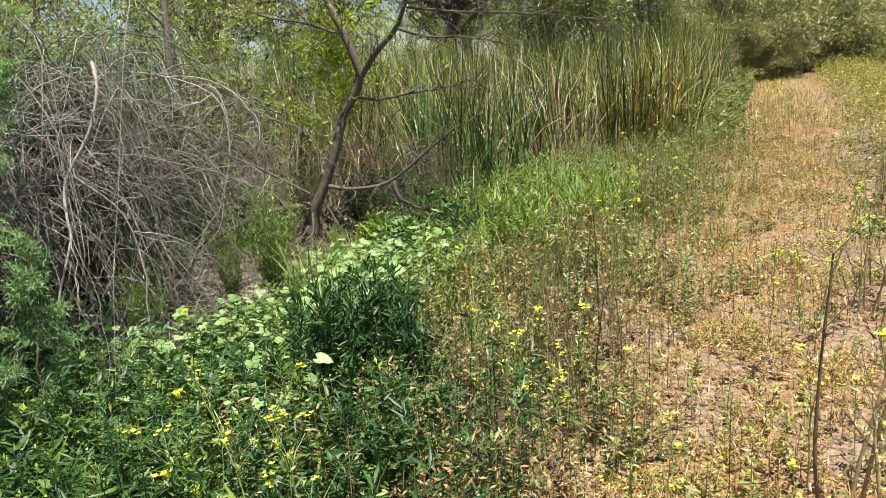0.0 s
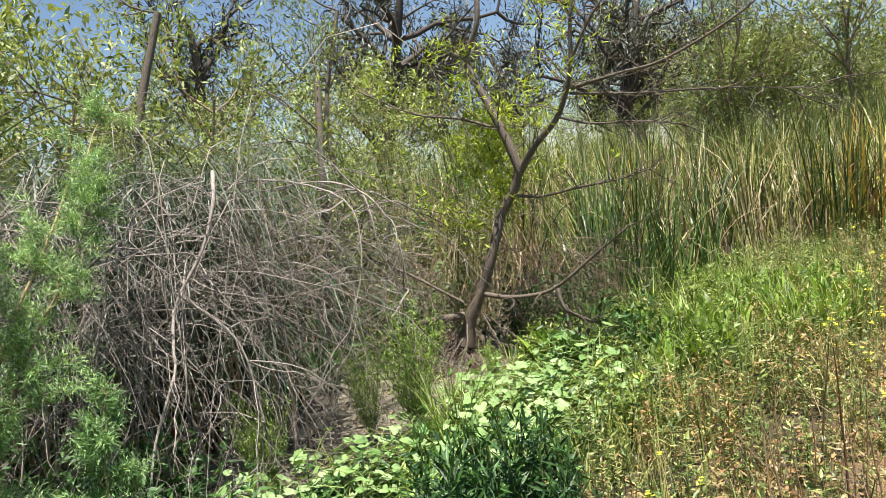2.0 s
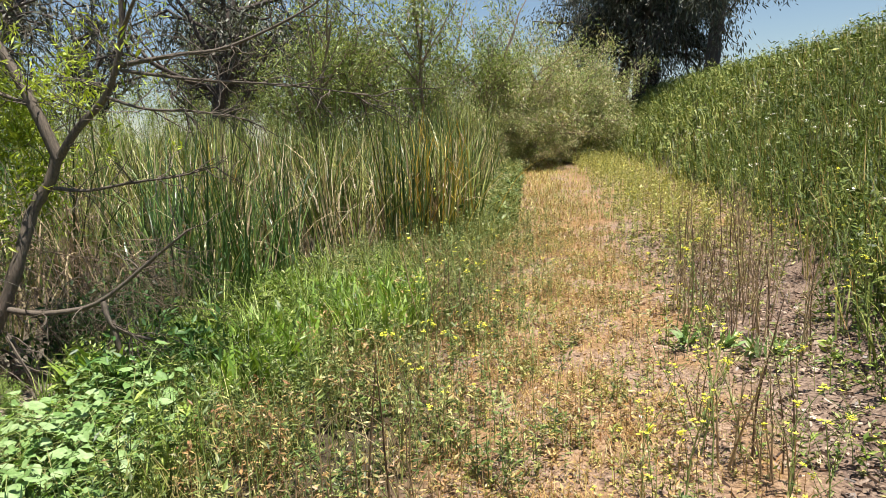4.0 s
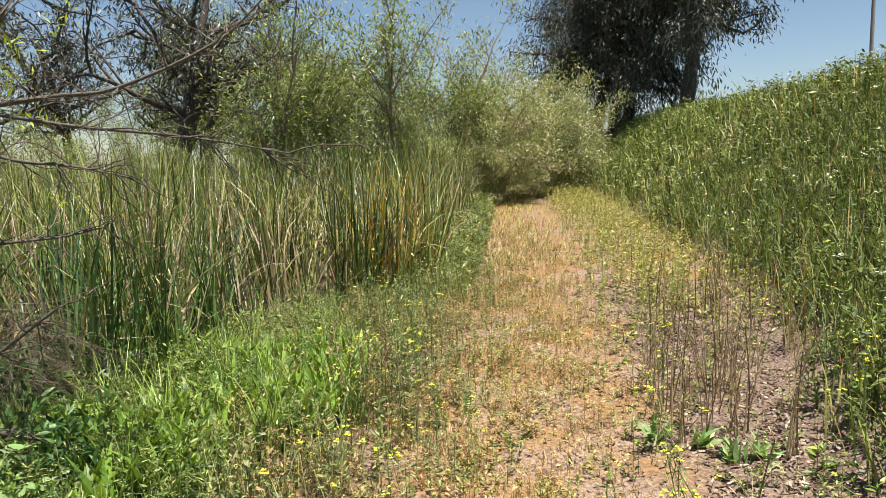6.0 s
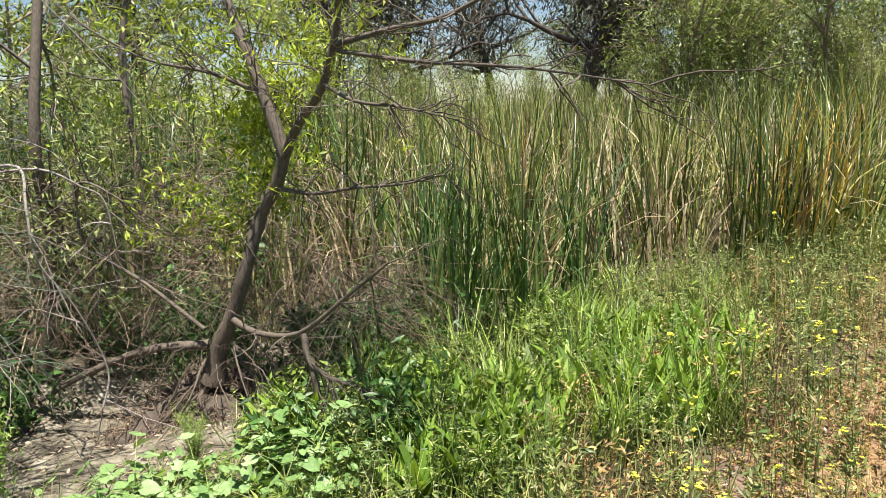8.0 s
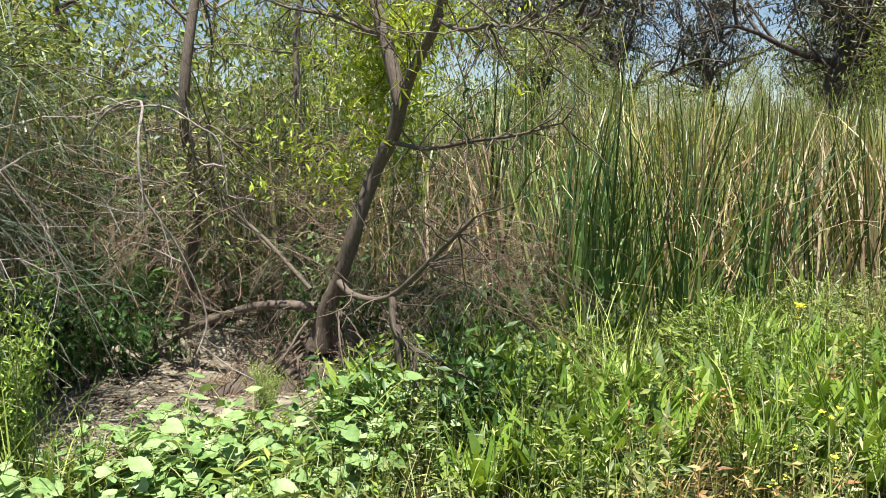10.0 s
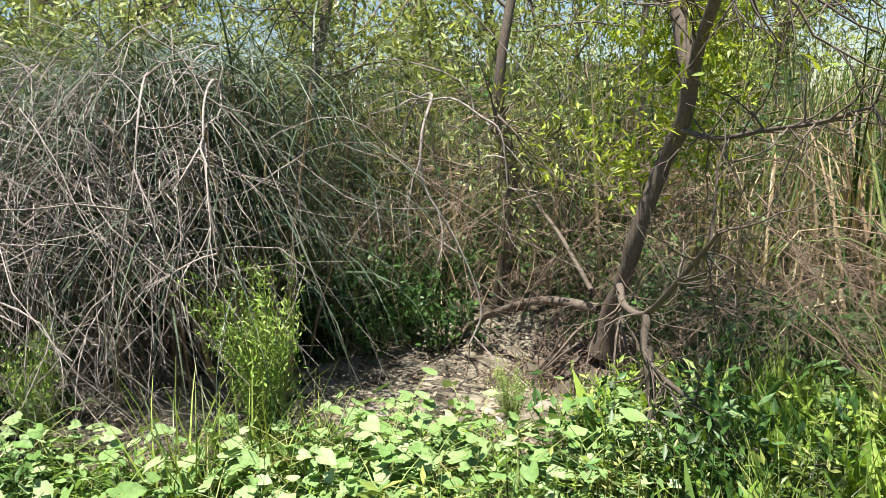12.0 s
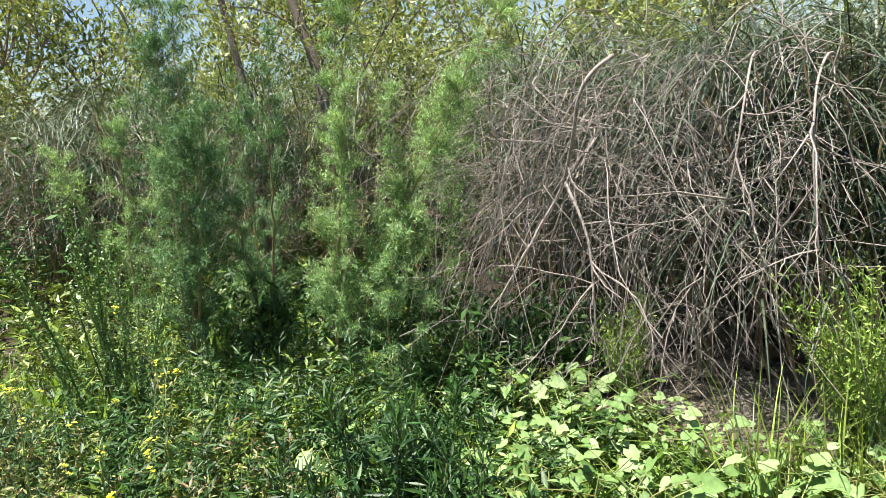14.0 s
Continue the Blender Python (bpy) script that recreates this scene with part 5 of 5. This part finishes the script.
def tamarisk(k):
    return leafy_tree(k, 2.9, 1.6, "tamarisk_bush", "rounded feathery tamarisk bush, grey-green with pinkish tips", "bush", "tamarisks at the track end", M_TAMARISK, M_BROWNTWIG, 0.13, 0.026, 11, 24, 0.0, 0.13, 0.06, 0.0, 2, 4, 0.8, (-0.1, 1.5))


scatter(tamarisk, 3, [(-1.35, 23.5, 0.3, 1.15), (0.5, 25.5, 0.4, 1.15), (-2.5, 22, 0.3, 0.85), (1.3, 30, 0.5, 1.2), (-0.6, 27, 0.5, 1.3), (-3.4, 20, 0.3, 0.85), (-0.9, 22.0, 0.3, 0.55), (0.9, 26.5, 0.4, 0.8), (-1.9, 21.3, 0.3, 0.6)], (0.95, 1.05))


def gum(k):
    return leafy_tree(k, 13, 4.2, "eucalyptus_tree", "tall dark eucalyptus with drooping grey-brown foliage", "tree", "eucalyptus trees", M_EUC, M_DARKBARK, 0.34, 0.065, 17, 22, 1.3, 0.4, 0.42, 0.36, 2, 4, 0.8, (-0.45, 1.1))


GUMS = [(4.13, 40, 0), (6.6, 34, 0), (3.2, 42, 0), (5.6, 48, 0)]
scatter(gum, 3, [(x, y, float(ground_z(x, y)), 1.0) for x, y, _ in GUMS], (0.9, 1.1))



def pale_gum(k):
    return leafy_tree(k, 10, 3.4, "open_eucalyptus_tree", "thin open eucalyptus with dark trunk and sparse grey-green foliage", "tree", "open eucalyptus trees", M_SHRUB if k == 1 else M_EUC, M_DARKBARK, 0.3, 0.06, 12, 15, 0.8, 0.38, 0.34, 0.3, 2, 4, 0.38)


scatter(pale_gum, 3, [(x, y, float(ground_z(x, y))) for x, y in ((-19, 40), (-18.5, 46), (-25, 36), (-15, 44), (-22, 41), (-11, 46), (-22, 26), (-26, 14), (-25, 4), (-22, -8), (-17, 32), (-14, 26), (-20, 18))], (0.85, 1.15))


def thicket_tree(pts, r):
    ob = thing("thicket_tree", "slender dark-barked tree rising out of the creek thicket", "tree", "thicket trees")
    b = Build()
    line = smooth_line(pts)
    tube(b, line, r, r * 0.6, 8)
    part("trunk", b, M_BARK, ob, "", True)
    ends = []
    for _ in range(9):
        b = Build()
        q = np.random.randint(len(line) // 3, len(line))
        branching(b, line[q], unit(np.random.randn(3) + np.array([0, 0, 0.5])), np.random.uniform(0.6, 1.2), 0.012, 2, 4, 0.2, 0, 0.7, 4, ends)
        part("limb", b, M_BARK, ob)
    lb = Build()
    ends = [e for e in ends if np.random.rand() < 0.4]
    leaf_cloud(lb, [e[0] for e in ends], [e[1] for e in ends], 8, 0.07, 0.07, 0.016)
    part("crown", lb, M_SHRUB, ob, "", False, "stuff")


thicket_tree([(-4.35, -3.4, 0), (-4.42, -3.55, 1.2), (-4.5, -3.73, 2.03), (-4.5, -3.96, 2.7), (-4.6, -4.3, 3.8)], 0.065)
thicket_tree([(-4.5, -4.9, 0), (-4.5, -4.93, 1.16), (-4.5, -4.91, 1.8), (-4.5, -5.12, 2.9), (-4.4, -5.2, 3.8)], 0.05)
thicket_tree([(-5.6, 0.6, 0), (-5.6, 0.8, 1.2), (-5.8, 1.0, 2.2), (-5.7, 1.3, 3.2)], 0.05)
thicket_tree([(-5.4, 2.2, 0), (-5.2, 2.3, 0.9), (-5.0, 2.2, 1.6), (-5.1, 2.4, 2.6)], 0.05)
thicket_tree([(-6.2, 3.4, 0), (-6.2, 3.5, 1.2), (-6.4, 3.6, 2.4), (-6.3, 3.9, 3.6)], 0.04)


# ---- far things beyond the marsh and on the bank ----
def far_pole():
    ob = thing("metal_pole", "thin grey metal pole standing on top of the bank", "pole")
    b = Build()
    tube(b, np.array([(0, 0, 0), (0, 0, 4.0), (0, 0, 8.0)]), 0.08, 0.055, 10)
    part("shaft", b, M_TWIG, ob, "", True)
    b = Build()
    tube(b, np.array([(0, 0, 0), (0, 0, 0.12), (0, 0, 0.3)]), 0.16, 0.12, 10)
    part("base", b, M_TWIG, ob, "", True)
    place(ob, 12.6, 29.3)


far_pole()


def far_wall():
    m, nt = node_mat("weathered_concrete")
    nz = nt.nodes.new("ShaderNodeTexNoise"); nz.inputs["Scale"].default_value = 2.0; nz.inputs["Detail"].default_value = 6
    r = ramp(nt, [(0.3, (0.22, 0.22, 0.22)), (0.7, (0.32, 0.32, 0.33))])
    nt.links.new(nz.outputs[0], r.inputs[0])
    p = nt.nodes.new("ShaderNodeBsdfPrincipled"); p.inputs["Roughness"].default_value = 0.9
    nt.links.new(r.outputs[0], p.inputs["Base Color"])
    out = nt.nodes.new("ShaderNodeOutputMaterial"); nt.links.new(p.outputs[0], out.inputs[0])
    ob = thing("concrete_wall", "pale grey weathered concrete wall far behind the reeds", "wall")
    for i in range(6):
        for nm, dz, hz, th in (("panel", 0.0, 2.5, 0.2), ("coping", 2.503, 0.14, 0.3)):
            bm = bmesh.new()
            bmesh.ops.create_cube(bm, size=1.0, matrix=Matrix.Translation((0, i * 2.5, dz + hz / 2 + 0.1)) @ Matrix.Diagonal((th, 2.46, hz, 1)))
            bmesh.ops.bevel(bm, geom=bm.edges[:], offset=0.02, segments=1)
            me = bpy.data.meshes.new(nm)
            bm.to_mesh(me); bm.free()
            me.materials.append(m)
            c = new(nm, me)
            c.parent = ob
    ob.matrix_basis = pose(-25, 1.0, 0.2)


far_wall()
